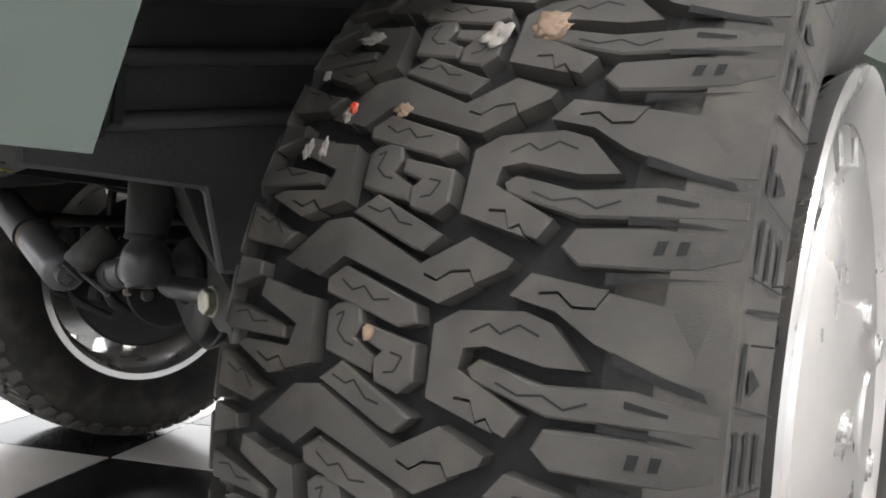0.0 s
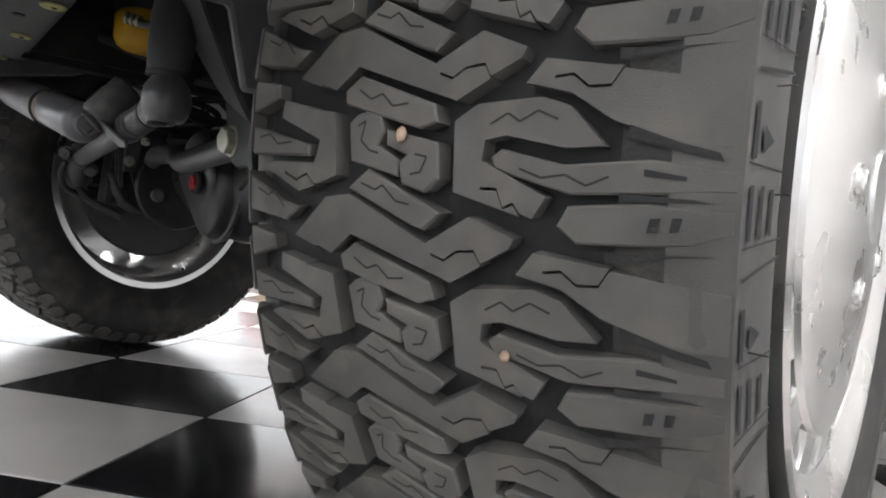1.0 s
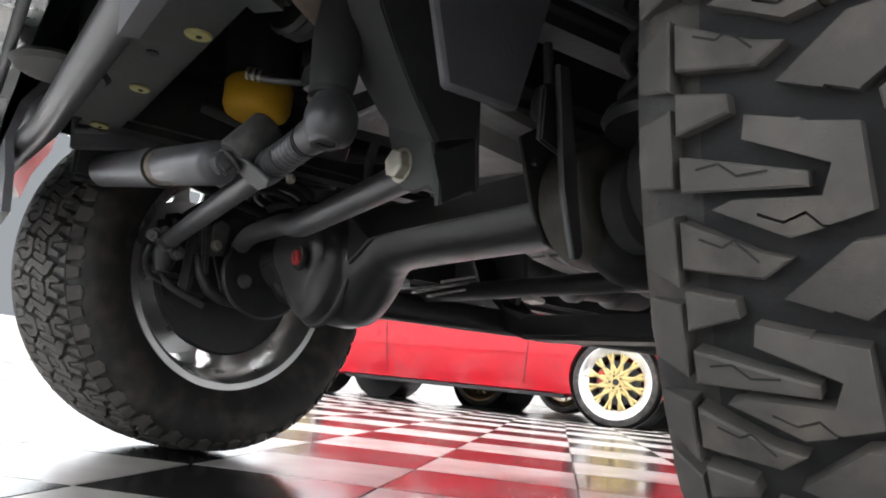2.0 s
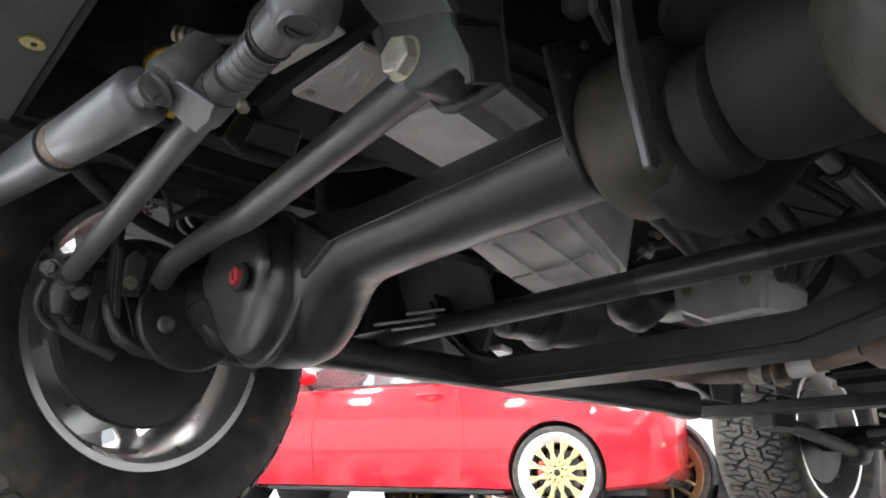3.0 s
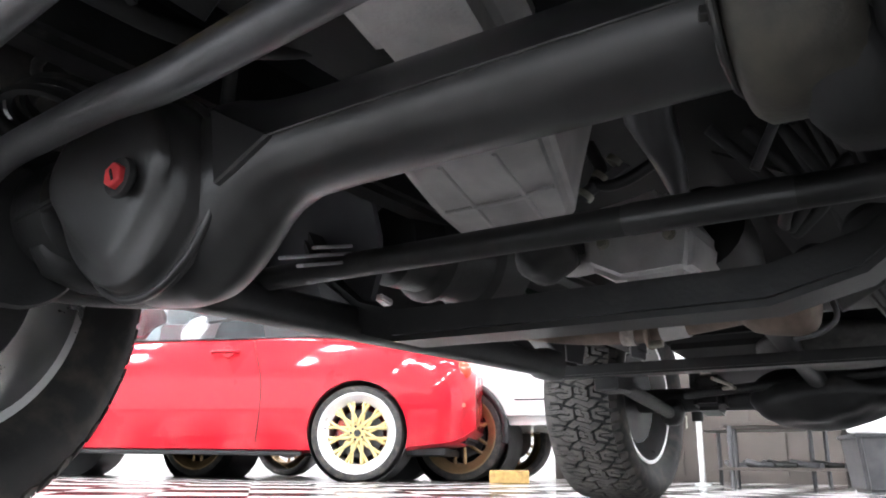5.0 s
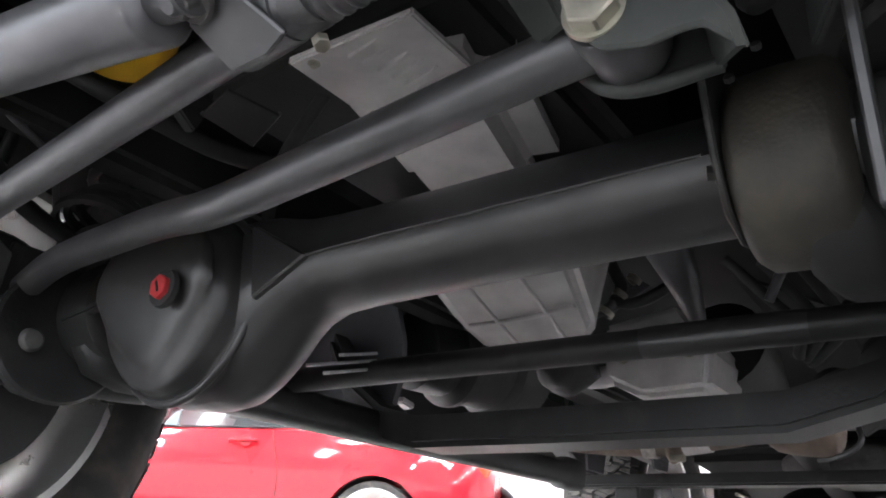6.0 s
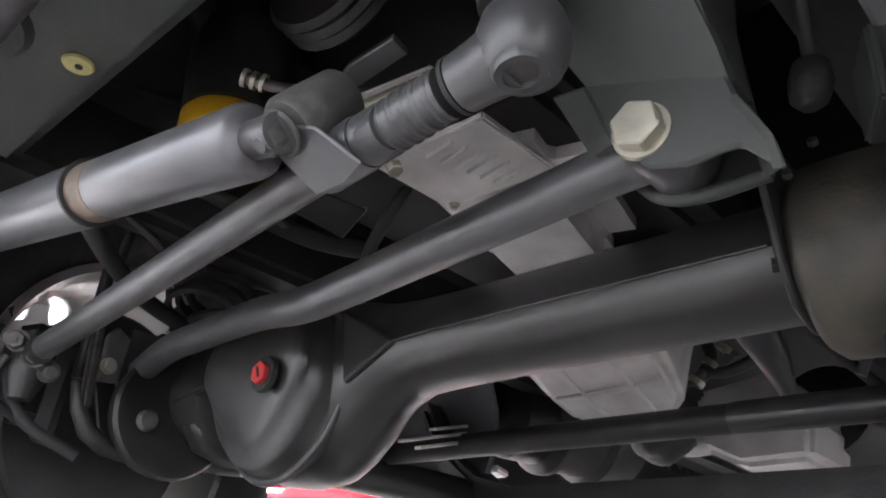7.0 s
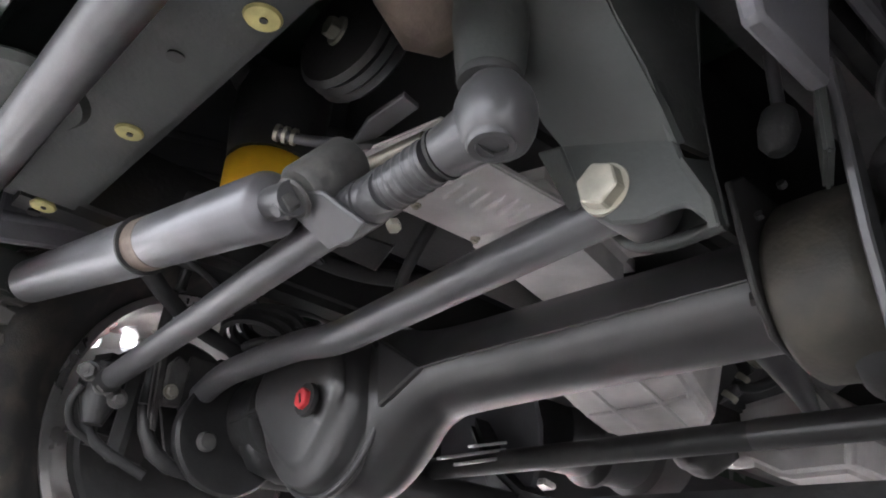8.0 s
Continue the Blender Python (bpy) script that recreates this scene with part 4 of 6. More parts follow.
part("bracket_flange", sheet([(BX, -0.243, 0.412), (BX, -0.262, 0.365), (BX + 0.015, -0.239, 0.371), (BX + 0.015, -0.209, 0.429)], 0.004), UNDERSEAL, jeep, "worn edge flange")
part("bracket_bolt", hexbolt(0.0145, 0.010, 0.0165, aim((-0.1645, -0.2785, 0.3665), (-1, -0.12, -0.05), 12)), ZINC, jeep, "pale zinc-plated hexagon bolt")

part("front_member", box((0.090, 0.76, 0.07), Matrix.Translation((-0.342, -0.06, 0.5315)), 0.012, 3), UNDERSEAL, jeep, "green-grey front cross member with drain holes")
part("member_lip", tube([(-0.385, -0.42, 0.500), (-0.388, 0.42, 0.500)], 0.010, 16), UNDERSEAL, jeep)
for y, x, r in ((-0.110, -0.320, 0.014), (0.106, -0.328, 0.0125), (0.322, -0.336, 0.0135)):
    part("drain_grommet", lathe([(0.0, -0.002), (r * 0.9, -0.002), (r, 0.0), (r * 0.8, 0.004), (0.0, 0.003)], 24), GROMMET, jeep, "pale yellow drain grommet").matrix_basis = pose(x, y, 0.4955, 90)
    part("grommet_hole", lathe([(0.0, -0.001), (0.003, -0.001), (0.003, 0.002), (0.0, 0.002)], 12), BUSH, jeep).matrix_basis = pose(x + 0.001, y, 0.4935, 90)
for y, x in ((-0.023, -0.344), (0.35, -0.338)):
    part("member_hole", lathe([(0.0, -0.001), (0.007, -0.001), (0.006, 0.003), (0.0, 0.003)], 20), BUSH, jeep).matrix_basis = pose(x, y, 0.496, 90)
part("member_end", box((0.06, 0.05, 0.09), Matrix.Translation((-0.305, -0.235, 0.535)) @ pose(0, 0, 0, 0, 0, 35), 0.01), UNDERSEAL, jeep)
part("skid_bar", tube([(-0.445, 0.66, 0.40), (-0.433, 0.60, 0.462), (-0.404, 0.3, 0.474), (-0.398, -0.30, 0.474), (-0.44, -0.60, 0.50)], 0.020, 24, 0.05), GREYSTEEL, jeep, "light grey tube under the bumper")
part("skid_bar_flange", lathe([(0.0, -0.006), (0.05, -0.006), (0.056, 0.0), (0.05, 0.006), (0.0, 0.006)], 32), UNDERSEAL, jeep).matrix_basis = pose(-0.415, 0.12, 0.497, 90)


def bumper_mesh():
    """The bumper shell, curving back at both ends, lower at the corners."""
    b = bmesh.new()
    rows = []
    for k in range(25):
        y = -0.82 + 1.64 * k / 24
        e = abs(y) / 0.82
        x = -0.70 + 0.10 * e ** 3
        low = 0.515 - 0.067 * max(0, (e - 0.55) / 0.45)
        back = -0.45 + 0.066 * max(0, (e - 0.7) / 0.3)
        top = 0.72
        rows.append([b.verts.new(p) for p in ((back + 0.010, y, low + 0.05), (back, y, low), (back - 0.05, y, low - 0.002), (x + 0.03, y, low + 0.004), (x, y, low + 0.03), (x - 0.01, y, low + 0.10), (x + 0.02, y, top), (back + 0.07, y, top), (back + 0.035, y, low + 0.10))])
    for r1, r2 in zip(rows, rows[1:]):
        for k in range(9):
            b.faces.new((r1[k], r1[(k + 1) % 9], r2[(k + 1) % 9], r2[k]))
    b.faces.new(rows[0])
    b.faces.new(rows[-1][::-1])
    bmesh.ops.recalc_face_normals(b, faces=b.faces)
    return crease(b, 30)


part("bumper", bumper_mesh(), GREEN, jeep, "dark green front bumper")
part("bumper_trim", tube([(-0.420, -0.79, 0.449), (-0.440, -0.70, 0.456), (-0.47, -0.5, 0.505)], 0.007, 12, 0.05), BLACKTRIM, jeep)
for k in range(3):
    part("splash_rib", tube([(-0.47 - 0.055 * k, -0.45, 0.507), (-0.47 - 0.055 * k, 0.5, 0.507)], 0.006, 10), BLACKTRIM, jeep)


def arch_liner(side):
    """The wheel-arch shell with its stiffening ribs and inner wall."""
    b = bmesh.new()
    rows = []
    for k in range(29):
        a = radians(-8 + 196 * k / 28)
        r = 0.475 + 0.012 * (k % 4 in (1, 2))
        rows.append([b.verts.new((0.05 + r * math.cos(a), side * y, 0.42 + r * 0.92 * math.sin(a))) for y in (0.80, 0.66, 0.52, 0.40)])
    for r1, r2 in zip(rows, rows[1:]):
        for k in range(3):
            b.faces.new((r1[k], r1[k + 1], r2[k + 1], r2[k]))
    ext = bmesh.ops.extrude_face_region(b, geom=b.faces[:])
    for v in ext["geom"]:
        if isinstance(v, bmesh.types.BMVert):
            d = Vector((v.co.x - 0.05, 0, v.co.z - 0.42)).normalized()
            v.co += d * 0.012
    bmesh.ops.recalc_face_normals(b, faces=b.faces)
    return crease(b, 25)


for side in (-1, 1):
    part("arch_liner", arch_liner(side), LINER, jeep, "black plastic wheel-arch liner")
    flap = [(-0.22, 0.47), (-0.20, 0.40), (-0.13, 0.40), (-0.10, 0.52)] if side < 0 else [(-0.22, 0.50), (-0.10, 0.55)]
    part("inner_arch", prism([(-0.36, 0.47), *flap, (0.50, 0.52), (0.50, 0.88), (-0.40, 0.88)], 0.012, Matrix.Translation((0, 0.395 * side, 0)), 0.003), LINER, jeep, "black inner wheel-arch panel")
    for k in range(4):
        part("arch_rib", tube([(-0.36 + 0.02 * k, 0.400 * side - 0.006 * (side < 0), 0.50 + 0.055 * k), (0.10, 0.400 * side - 0.006 * (side < 0), 0.60 + 0.055 * k)], 0.008, 8), LINER, jeep)
    part("frame_rail", box((3.1, 0.06, 0.11), Matrix.Translation((1.18, 0.345 * side if side < 0 else 0.355, 0.56)), 0.012, 2), CHASSIS, jeep, "black frame rail")
    part("sill", box((1.45, 0.09, 0.20), Matrix.Translation((1.13, 0.70 * side, 0.49)), 0.02, 3), BLACKTRIM, jeep, "black sill panel")
    part("side_panel", box((3.3, 0.03, 0.60), Matrix.Translation((1.15, 0.765 * side, 0.88)), 0.01), GREEN, jeep, "green body side")
part("floor_pan", box((2.55, 1.46, 0.05), Matrix.Translation((1.75, 0, 0.66)), 0.01), UNDERBODY_SHADE, jeep, "black underbody floor")
part("bonnet", box((1.20, 1.56, 0.05), Matrix.Translation((-0.08, 0, 1.02)), 0.02), GREEN, jeep)
part("bulkhead", box((0.04, 1.40, 0.45), Matrix.Translation((0.48, 0, 0.85)), 0.01), UNDERBODY_SHADE, jeep)
part("grille", box((0.05, 1.52, 0.36), Matrix.Translation((-0.55, 0, 0.86)), 0.015), BLACKTRIM, jeep)
part("cabin", box((2.2, 1.46, 0.70), Matrix.Translation((1.75, 0, 1.37)), 0.12, 4), GREEN, jeep, "green cabin shell")

# engine, sump, gearbox
part("engine_block", box((0.46, 0.34, 0.26), Matrix.Translation((0.16, 0.04, 0.67)), 0.02, 3), UNDERBODY_SHADE, jeep, "dark engine block")
part("sump_guard", box((0.106, 0.128, 0.008), pose(-0.038, -0.032, 0.503, 0, -3, 2), 0.002), CAST, jeep, "silver louvred plate")
for k in range(6):
    part("louvre", prism([(-0.019, 0.0), (0.019, 0.0), (0.017, -0.0060), (-0.013, -0.0040)], 0.0040, pose(-0.074 + 0.0135 * k, -0.040 - 0.004 * k, 0.4985, 0, 0, 82), 0.0006), CAST, jeep)
for x, y in ((-0.082, 0.010), (0.006, 0.018)):
    part("plate_bolt", hexbolt(0.0036, 0.004, 0.0055, aim((x, y, 0.4985), (0, 0, -1))), ZINC, jeep)
part("mount_strap", box((0.040, 0.12, 0.005), pose(-0.116, -0.010, 0.532, 0, 14, 8), 0.0015), CAST, jeep, "steel mounting strap")
part("mount_strap", tube([(-0.144, 0.011, 0.512), (-0.137, -0.065, 0.512)], 0.0065, 14), ZINC, jeep, "bright steel edge")
part("mount_bracket", sheet([(-0.159, 0.019, 0.535), (-0.15, -0.01, 0.535), (-0.154, -0.074, 0.535), (-0.174, -0.078, 0.535), (-0.173, -0.026, 0.535)], 0.006, 0.001), GREYSTEEL, jeep, "grey steel mounting bracket")
part("small_bracket", sheet([(-0.089, 0.144, 0.488), (-0.025, 0.147, 0.488), (-0.051, 0.082, 0.488), (-0.103, 0.09, 0.488)], 0.003, 0.0005), BUSH, jeep, "small dark bracket plate")
part("bracket_edge", tube([(-0.089, 0.144, 0.488), (-0.025, 0.147, 0.488), (-0.051, 0.082, 0.488)], 0.0022, 8, radii=[0.0022] * 3), SILVER, jeep, "bright bracket edge")
part("small_bracket", box((0.030, 0.012, 0.045), pose(-0.09, 0.16, 0.50, 0, 25, 10), 0.002), CHASSIS, jeep)
pan = bmesh.new()
join(pan, box((0.23, 0.172, 0.15), pose(0.095, -0.008, 0.565, 0, 0, 14), 0.036, 7))
part("sump", pan, CAST, jeep, "smooth cast aluminium sump")
part("sump_flange", box((0.26, 0.19, 0.010), pose(0.10, -0.012, 0.615, 0, 0, 14), 0.003), CAST, jeep)


def gearbox_pan():
    """The ribbed pan: a sloping bottom that narrows to the rear."""
    b = bmesh.new()
    low = [(0.225, 0.125, 0.432), (0.340, 0.142, 0.398), (0.405, 0.140, 0.380), (0.475, 0.115, 0.386), (0.470, 0.035, 0.392), (0.405, -0.010, 0.394), (0.235, -0.060, 0.428)]
    v0 = [b.verts.new(p) for p in low]
    v1 = [b.verts.new((x * 1.0 + (0.02 if x > 0.4 else -0.02), y * 1.25 + (0.02 if y > 0 else -0.02), 0.52)) for x, y, z in low]
    b.faces.new(v0)
    b.faces.new(v1[::-1])
    for k in range(7):
        b.faces.new((v0[k], v1[k], v1[(k + 1) % 7], v0[(k + 1) % 7]))
    bmesh.ops.recalc_face_normals(b, faces=b.faces)
    bmesh.ops.bevel(b, geom=b.edges[:], offset=0.012, segments=3, affect="EDGES", clamp_overlap=True)
    return crease(b, 35)


part("gearbox_pan", gearbox_pan(), CAST, jeep, "ribbed cast aluminium gearbox pan")
part("pan_rib", tube([(0.25, 0.080, 0.4235), (0.395, 0.088, 0.383), (0.46, 0.080, 0.388)], 0.0028, 10, 0.03), CAST, jeep)
part("pan_rib", tube([(0.25, 0.010, 0.4235), (0.395, 0.025, 0.389)], 0.003, 10, 0.03), CAST, jeep)
part("pan_rib", tube([(0.33, 0.125, 0.4005), (0.335, 0.04, 0.4010), (0.33, -0.02, 0.4060)], 0.003, 10, 0.03), CAST, jeep)
part("pan_boss", tube([(0.425, 0.118, 0.388), (0.425, 0.118, 0.374)], 0.016, 20), CAST, jeep)
part("drain_bolt", hexbolt(0.009, 0.010, 0.0, aim((0.45, 0.06, 0.389), (0, 0, -1))), ZINC, jeep)
part("bell_housing", crease(lathe([(0.0, -0.13), (0.060, -0.13), (0.072, -0.124), (0.078, -0.06), (0.092, -0.05), (0.096, -0.044), (0.096, -0.030), (0.088, -0.024), (0.094, 0.05), (0.108, 0.06), (0.110, 0.13), (0.0, 0.13)], 36), 30), CHASSIS, jeep, "dark ribbed round casting").matrix_basis = aim((0.72, 0.40, 0.485), (1, -0.25, 0.1)) @ pose(0, 0, 0, 90)
part("bell_tab", box((0.035, 0.05, 0.012), pose(0.640, 0.486, 0.387, 0, 10, 0), 0.003), CAST, jeep)
part("spring_bracket", crease(lathe([(0.04, -0.05), (0.056, -0.046), (0.060, -0.03), (0.060, 0.03), (0.056, 0.046), (0.04, 0.05)], 36, closed=True), 40), UNDERBODY_SHADE, axle, "black spring bracket on the axle").matrix_basis = pose(AX, -0.45, AZ)
part("engine_mount", tube([(0.378, -0.150, 0.362), (0.36, -0.151, 0.380), (0.315, -0.155, 0.405), (0.265, -0.155, 0.430), (0.21, -0.165, 0.50)], 0.03, 20, radii=[0.006, 0.009, 0.017, 0.024, 0.032]), GREYSTEEL, jeep)
part("hanger", tube([(0.315, -0.235, 0.375), (0.31, -0.28, 0.46)], 0.005, 10), GREYSTEEL, jeep)
part("prop_joint", blob((0.05, 0.045, 0.045), Matrix.Translation((0.66, 0.16, 0.43)), 2, 0.3, 3), CHASSIS, jeep)
part("transfer_case", prism([(-0.055, 0.382), (0.050, 0.378), (0.108, 0.408), (0.115, 0.50), (-0.02, 0.52), (-0.065, 0.45)], 0.17, Matrix.Translation((0.86, 0, 0)) @ pose(0, 0, 0, 0, 0, 90), 0.012, 3), CAST, jeep, "cast aluminium transfer case")
for y in (0.075, -0.03):
    part("case_bolt", hexbolt(0.008, 0.008, 0.010, aim((0.69, y, 0.442), (-1, 0, 0))), ZINC, jeep)
part("case_lug", tube([(0.74, 0.10, 0.43), (0.74, 0.15, 0.425), (0.76, 0.19, 0.44)], 0.018, 14), CAST, jeep)


def beam(pts, w, h):
    """A box-section beam through points along y, with rounded edges."""
    b = bmesh.new()
    rings = []
    for x, y, z in pts:
        rings.append([b.verts.new((x + sx * w / 2, y, z + sz * h / 2)) for sx, sz in ((-1, -1), (1, -1), (1, 1), (-1, 1))])
    for r1, r2 in zip(rings, rings[1:]):
        for k in range(4):
            b.faces.new((r1[k], r1[(k + 1) % 4], r2[(k + 1) % 4], r2[k]))
    b.faces.new(rings[0])
    b.faces.new(rings[-1][::-1])
    bmesh.ops.recalc_face_normals(b, faces=b.faces)
    bmesh.ops.bevel(b, geom=[e for e in b.edges if abs(e.verts[0].co.y - e.verts[1].co.y) > 0.01], offset=min(w, h) * 0.18, segments=2, affect="EDGES", clamp_overlap=True)
    return crease(b, 40)


part("cross_member", beam([(0.53, -0.42, 0.42), (0.53, -0.30, 0.33), (0.53, -0.20, 0.304), (0.53, 0.10, 0.304), (0.53, 0.33, 0.306), (0.53, 0.40, 0.325), (0.53, 0.47, 0.375), (0.53, 0.52, 0.46)], 0.09, 0.048), CHASSIS, jeep, "black bent cross member")
part("rear_cross_member", beam([(1.62, -0.62, 0.365), (1.62, 0.66, 0.365)], 0.07, 0.032), CHASSIS, jeep, "black rear cross member")
for y in (0.62, 0.47, 0.30):
    part("beam_bracket", prism([(-0.04, 0.0), (0.05, 0.0), (0.07, 0.05), (0.02, 0.075), (-0.05, 0.06)], 0.006, Matrix.Translation((1.42 - 0.1 * (y > 0.5), y, 0.365)), 0.002), GREYSTEEL, jeep, "grey steel bracket")
part("bracket_arm", box((0.30, 0.045, 0.010), pose(1.28, 0.50, 0.405, 0, 10, 12), 0.003), GREYSTEEL, jeep)
part("bracket_arm", box((0.25, 0.035, 0.010), pose(1.33, 0.34, 0.40, 0, 8, -15), 0.003), GREYSTEEL, jeep)

# hose bends and clips beside the gearbox pan
part("hose_bend", tube([(0.50, 0.010, 0.525), (0.50, -0.008, 0.485), (0.49, -0.004, 0.462), (0.49, 0.018, 0.448)], 0.009, 12, 0.02), GREYSTEEL, jeep, "grey hose bend")
part("hose_bend", tube([(0.50, -0.075, 0.478), (0.495, -0.045, 0.462), (0.49, -0.018, 0.456), (0.49, 0.004, 0.466)], 0.008, 12, 0.02), CHASSIS, jeep)
part("clip_plate", sheet([(0.49, 0.030, 0.440), (0.49, -0.010, 0.452), (0.49, -0.052, 0.476), (0.49, -0.040, 0.486), (0.49, 0.006, 0.462)], 0.004), GREYSTEEL, jeep)
for y, z in ((0.012, 0.449), (-0.010, 0.470), (-0.030, 0.488)):
    part("hose_clip", lathe([(0.008, -0.004), (0.0115, -0.004), (0.0115, 0.004), (0.008, 0.004)], 18, closed=True), ZINC, jeep).matrix_basis = aim((0.488, y, z), (0.2, -0.6, 0.8)) @ pose(0, 0, 0, 90)

# exhaust
part("exhaust_pipe", tube([(1.10, 0.54, 0.43), (1.14, 0.46, 0.405), (1.165, 0.34, 0.388), (1.165, 0.20, 0.380), (1.165, 0.10, 0.389), (1.13, 0.0, 0.394), (1.11, -0.03, 0.394)], 0.022, 20, 0.05), RUSTY, jeep, "brown heat-tinted exhaust pipe")
part("exhaust_can", tube([(1.11, -0.025, 0.394), (1.11, -0.045, 0.394), (1.108, -0.075, 0.393), (1.105, -0.130, 0.386), (1.104, -0.150, 0.382), (1.104, -0.160, 0.380)], 0.05, 28, radii=[0.024, 0.040, 0.047, 0.047, 0.043, 0.027]), RUSTY, jeep, "brown exhaust can")
part("exhaust_flange", crease(lathe([(0.02, -0.005), (0.036, -0.005), (0.038, 0.0), (0.036, 0.005), (0.02, 0.005)], 24, closed=True), 40), RUSTY, jeep).matrix_basis = pose(1.165, 0.175, 0.382)
part("flange_bolt", hexbolt(0.008, 0.03, 0.0, aim((1.13, 0.170, 0.350), (0, -1, 0))), ZINC, jeep)
part("pipe_sleeve", tube([(1.165, 0.150, 0.385), (1.163, 0.095, 0.3895)], 0.0255, 20), CAST, jeep, "pale pipe sleeve")
part("pipe_sleeve", tube([(1.165, 0.235, 0.382), (1.165, 0.205, 0.3805)], 0.0255, 20), SCRAP, jeep)
part("heat_strap", tube([(1.09, -0.18, 0.41), (1.07, -0.195, 0.36), (1.09, -0.16, 0.340), (1.12, -0.11, 0.338)], 0.005, 10, 0.03), GREYSTEEL, jeep)

# grey tubes and fittings on the near side
part("cable_tube", tube([(0.149, -0.374, 0.400), (0.239, -0.3735, 0.385)], 0.0095, 18), SILVER, jeep, "grey tube")
part("cable_tube", tube([(0.244, -0.3735, 0.384), (0.332, -0.373, 0.366)], 0.0105, 18), SILVER, jeep, "grey tube")
part("tube_collar", lathe([(0.006, -0.004), (0.0125, -0.004), (0.0125, 0.004), (0.006, 0.004)], 20, closed=True), BUSH, jeep).matrix_basis = aim((0.2415, -0.3735, 0.3845), (0.9, 0, -0.16)) @ pose(0, 0, 0, 90)
part("shock_tube", tube([(0.340, -0.380, 0.322), (0.405, -0.432, 0.242)], 0.0088, 18), CAST, jeep, "slim silver tube")
part("shock_tube", tube([(0.362, -0.402, 0.338), (0.418, -0.445, 0.262)], 0.0088, 18), CAST, jeep, "slim silver tube")
part("tube_cap", blob((0.03, 0.022, 0.02), Matrix.Translation((0.40, -0.45, 0.235)), 4, 0.2, 2), CHASSIS, jeep)
part("hose_fitting", blob((0.020, 0.016, 0.022), Matrix.Translation((0.272, -0.470, 0.277)), 6, 0.35, 3), SCRAP, jeep, "pale hose fitting")
for k in range(3):
    part("wire_loom", tube([(0.30 + 0.02 * k, -0.20 - 0.03 * k, 0.42), (0.34, -0.26 - 0.02 * k, 0.35), (0.38 + 0.02 * k, -0.24, 0.33), (0.45, -0.30, 0.42)], 0.006, 8, 0.03), BUSH, jeep)

# rear end
part("fuel_tank", blob((0.24, 0.20, 0.060), Matrix.Translation((1.88, -0.08, 0.428)), 1, 0.10, 4), GREYCAST, jeep, "grey fuel tank")
part("rear_axle_tube", tube([(2.27, -0.62, 0.335), (2.27, 0.62, 0.335)], 0.04, 28), CHASSIS, jeep, "black rear axle")
part("rear_differential", blob((0.12, 0.20, 0.095), Matrix.Translation((2.22, 0.03, 0.325)), 2, 0.22, 4), CHASSIS, jeep, "black rear differential")
for side in (1, -1):
    part("trailing_arm", tube([(1.66, 0.47 * side, 0.345), (2.24, 0.49 * side, 0.282)], 0.02, 16), CHASSIS, jeep, "black trailing arm")
    part("arm_mount", prism([(-0.05, -0.03), (0.06, -0.03), (0.07, 0.03), (-0.05, 0.03)], 0.07, Matrix.Translation((1.66, 0.47 * side - 0.035, 0.34)), 0.006), CHASSIS, jeep)
    part("arm_mount", blob((0.06, 0.04, 0.045), Matrix.Translation((2.22, 0.49 * side, 0.29)), 3, 0.2, 3), CHASSIS, jeep)
    part("rear_shock", tube([(2.36, 0.45 * side, 0.27), (2.30, 0.43 * side, 0.66)], 0.02, 16), CHASSIS, jeep)
part("rear_floor_shield", box((0.85, 0.95, 0.07), pose(2.20, -0.10, 0.445, 0, 4, 0), 0.03, 3), UNDERBODY_SHADE, jeep, "dark rear underbody shield")
part("axle_bracket", box((0.12, 0.10, 0.12), pose(2.24, 0.36, 0.345, 0, 10, 0), 0.02, 3), CHASSIS, jeep)
part("axle_bracket", box((0.12, 0.12, 0.12), pose(2.24, -0.30, 0.36, 0, 10, 0), 0.02, 3), CHASSIS, jeep)
part("rear_track_bar", tube([(2.14, -0.40, 0.40), (2.14, 0.42, 0.34)], 0.015, 14), CHASSIS, jeep)
part("brake_line", tube([(1.75, 0.22, 0.345), (1.90, 0.20, 0.335), (2.05, 0.28, 0.345), (2.18, 0.24, 0.36)], 0.005, 8, 0.05), ZINC, jeep)

# engine-bay details above the member
part("bump_stop", lathe([(0.0, 0.0), (0.036, 0.0), (0.044, 0.005), (0.049, 0.016), (0.050, 0.048), (0.044, 0.056), (0.0, 0.056)], 40), YELLOW, jeep, "yellow polyurethane bump stop").matrix_basis = pose(-0.150, 0.200, 0.529, 90)
part("bump_stop_cup", lathe([(0.0, 0.0), (0.050, 0.0), (0.056, 0.05), (0.056, 0.10), (0.0, 0.10)], 32), CHASSIS, jeep).matrix_basis = pose(-0.150, 0.200, 0.584, 90)
part("crank_pulley", lathe([(0.0, -0.012), (0.03, -0.012), (0.034, -0.02), (0.058, -0.02), (0.064, -0.014), (0.058, -0.008), (0.064, -0.002), (0.058, 0.004), (0.064, 0.012), (0.058, 0.018), (0.0, 0.018)], 48), CHASSIS, jeep, "dark grooved crank pulley").matrix_basis = pose(-0.165, 0.035, 0.66, 0, 0, 90) @ pose(0, 0, 0, 0, 0, 12)
part("pulley_bolt", hexbolt(0.012, 0.012, 0.016, aim((-0.185, 0.035, 0.66), (-1, 0, 0))), ZINC, jeep)
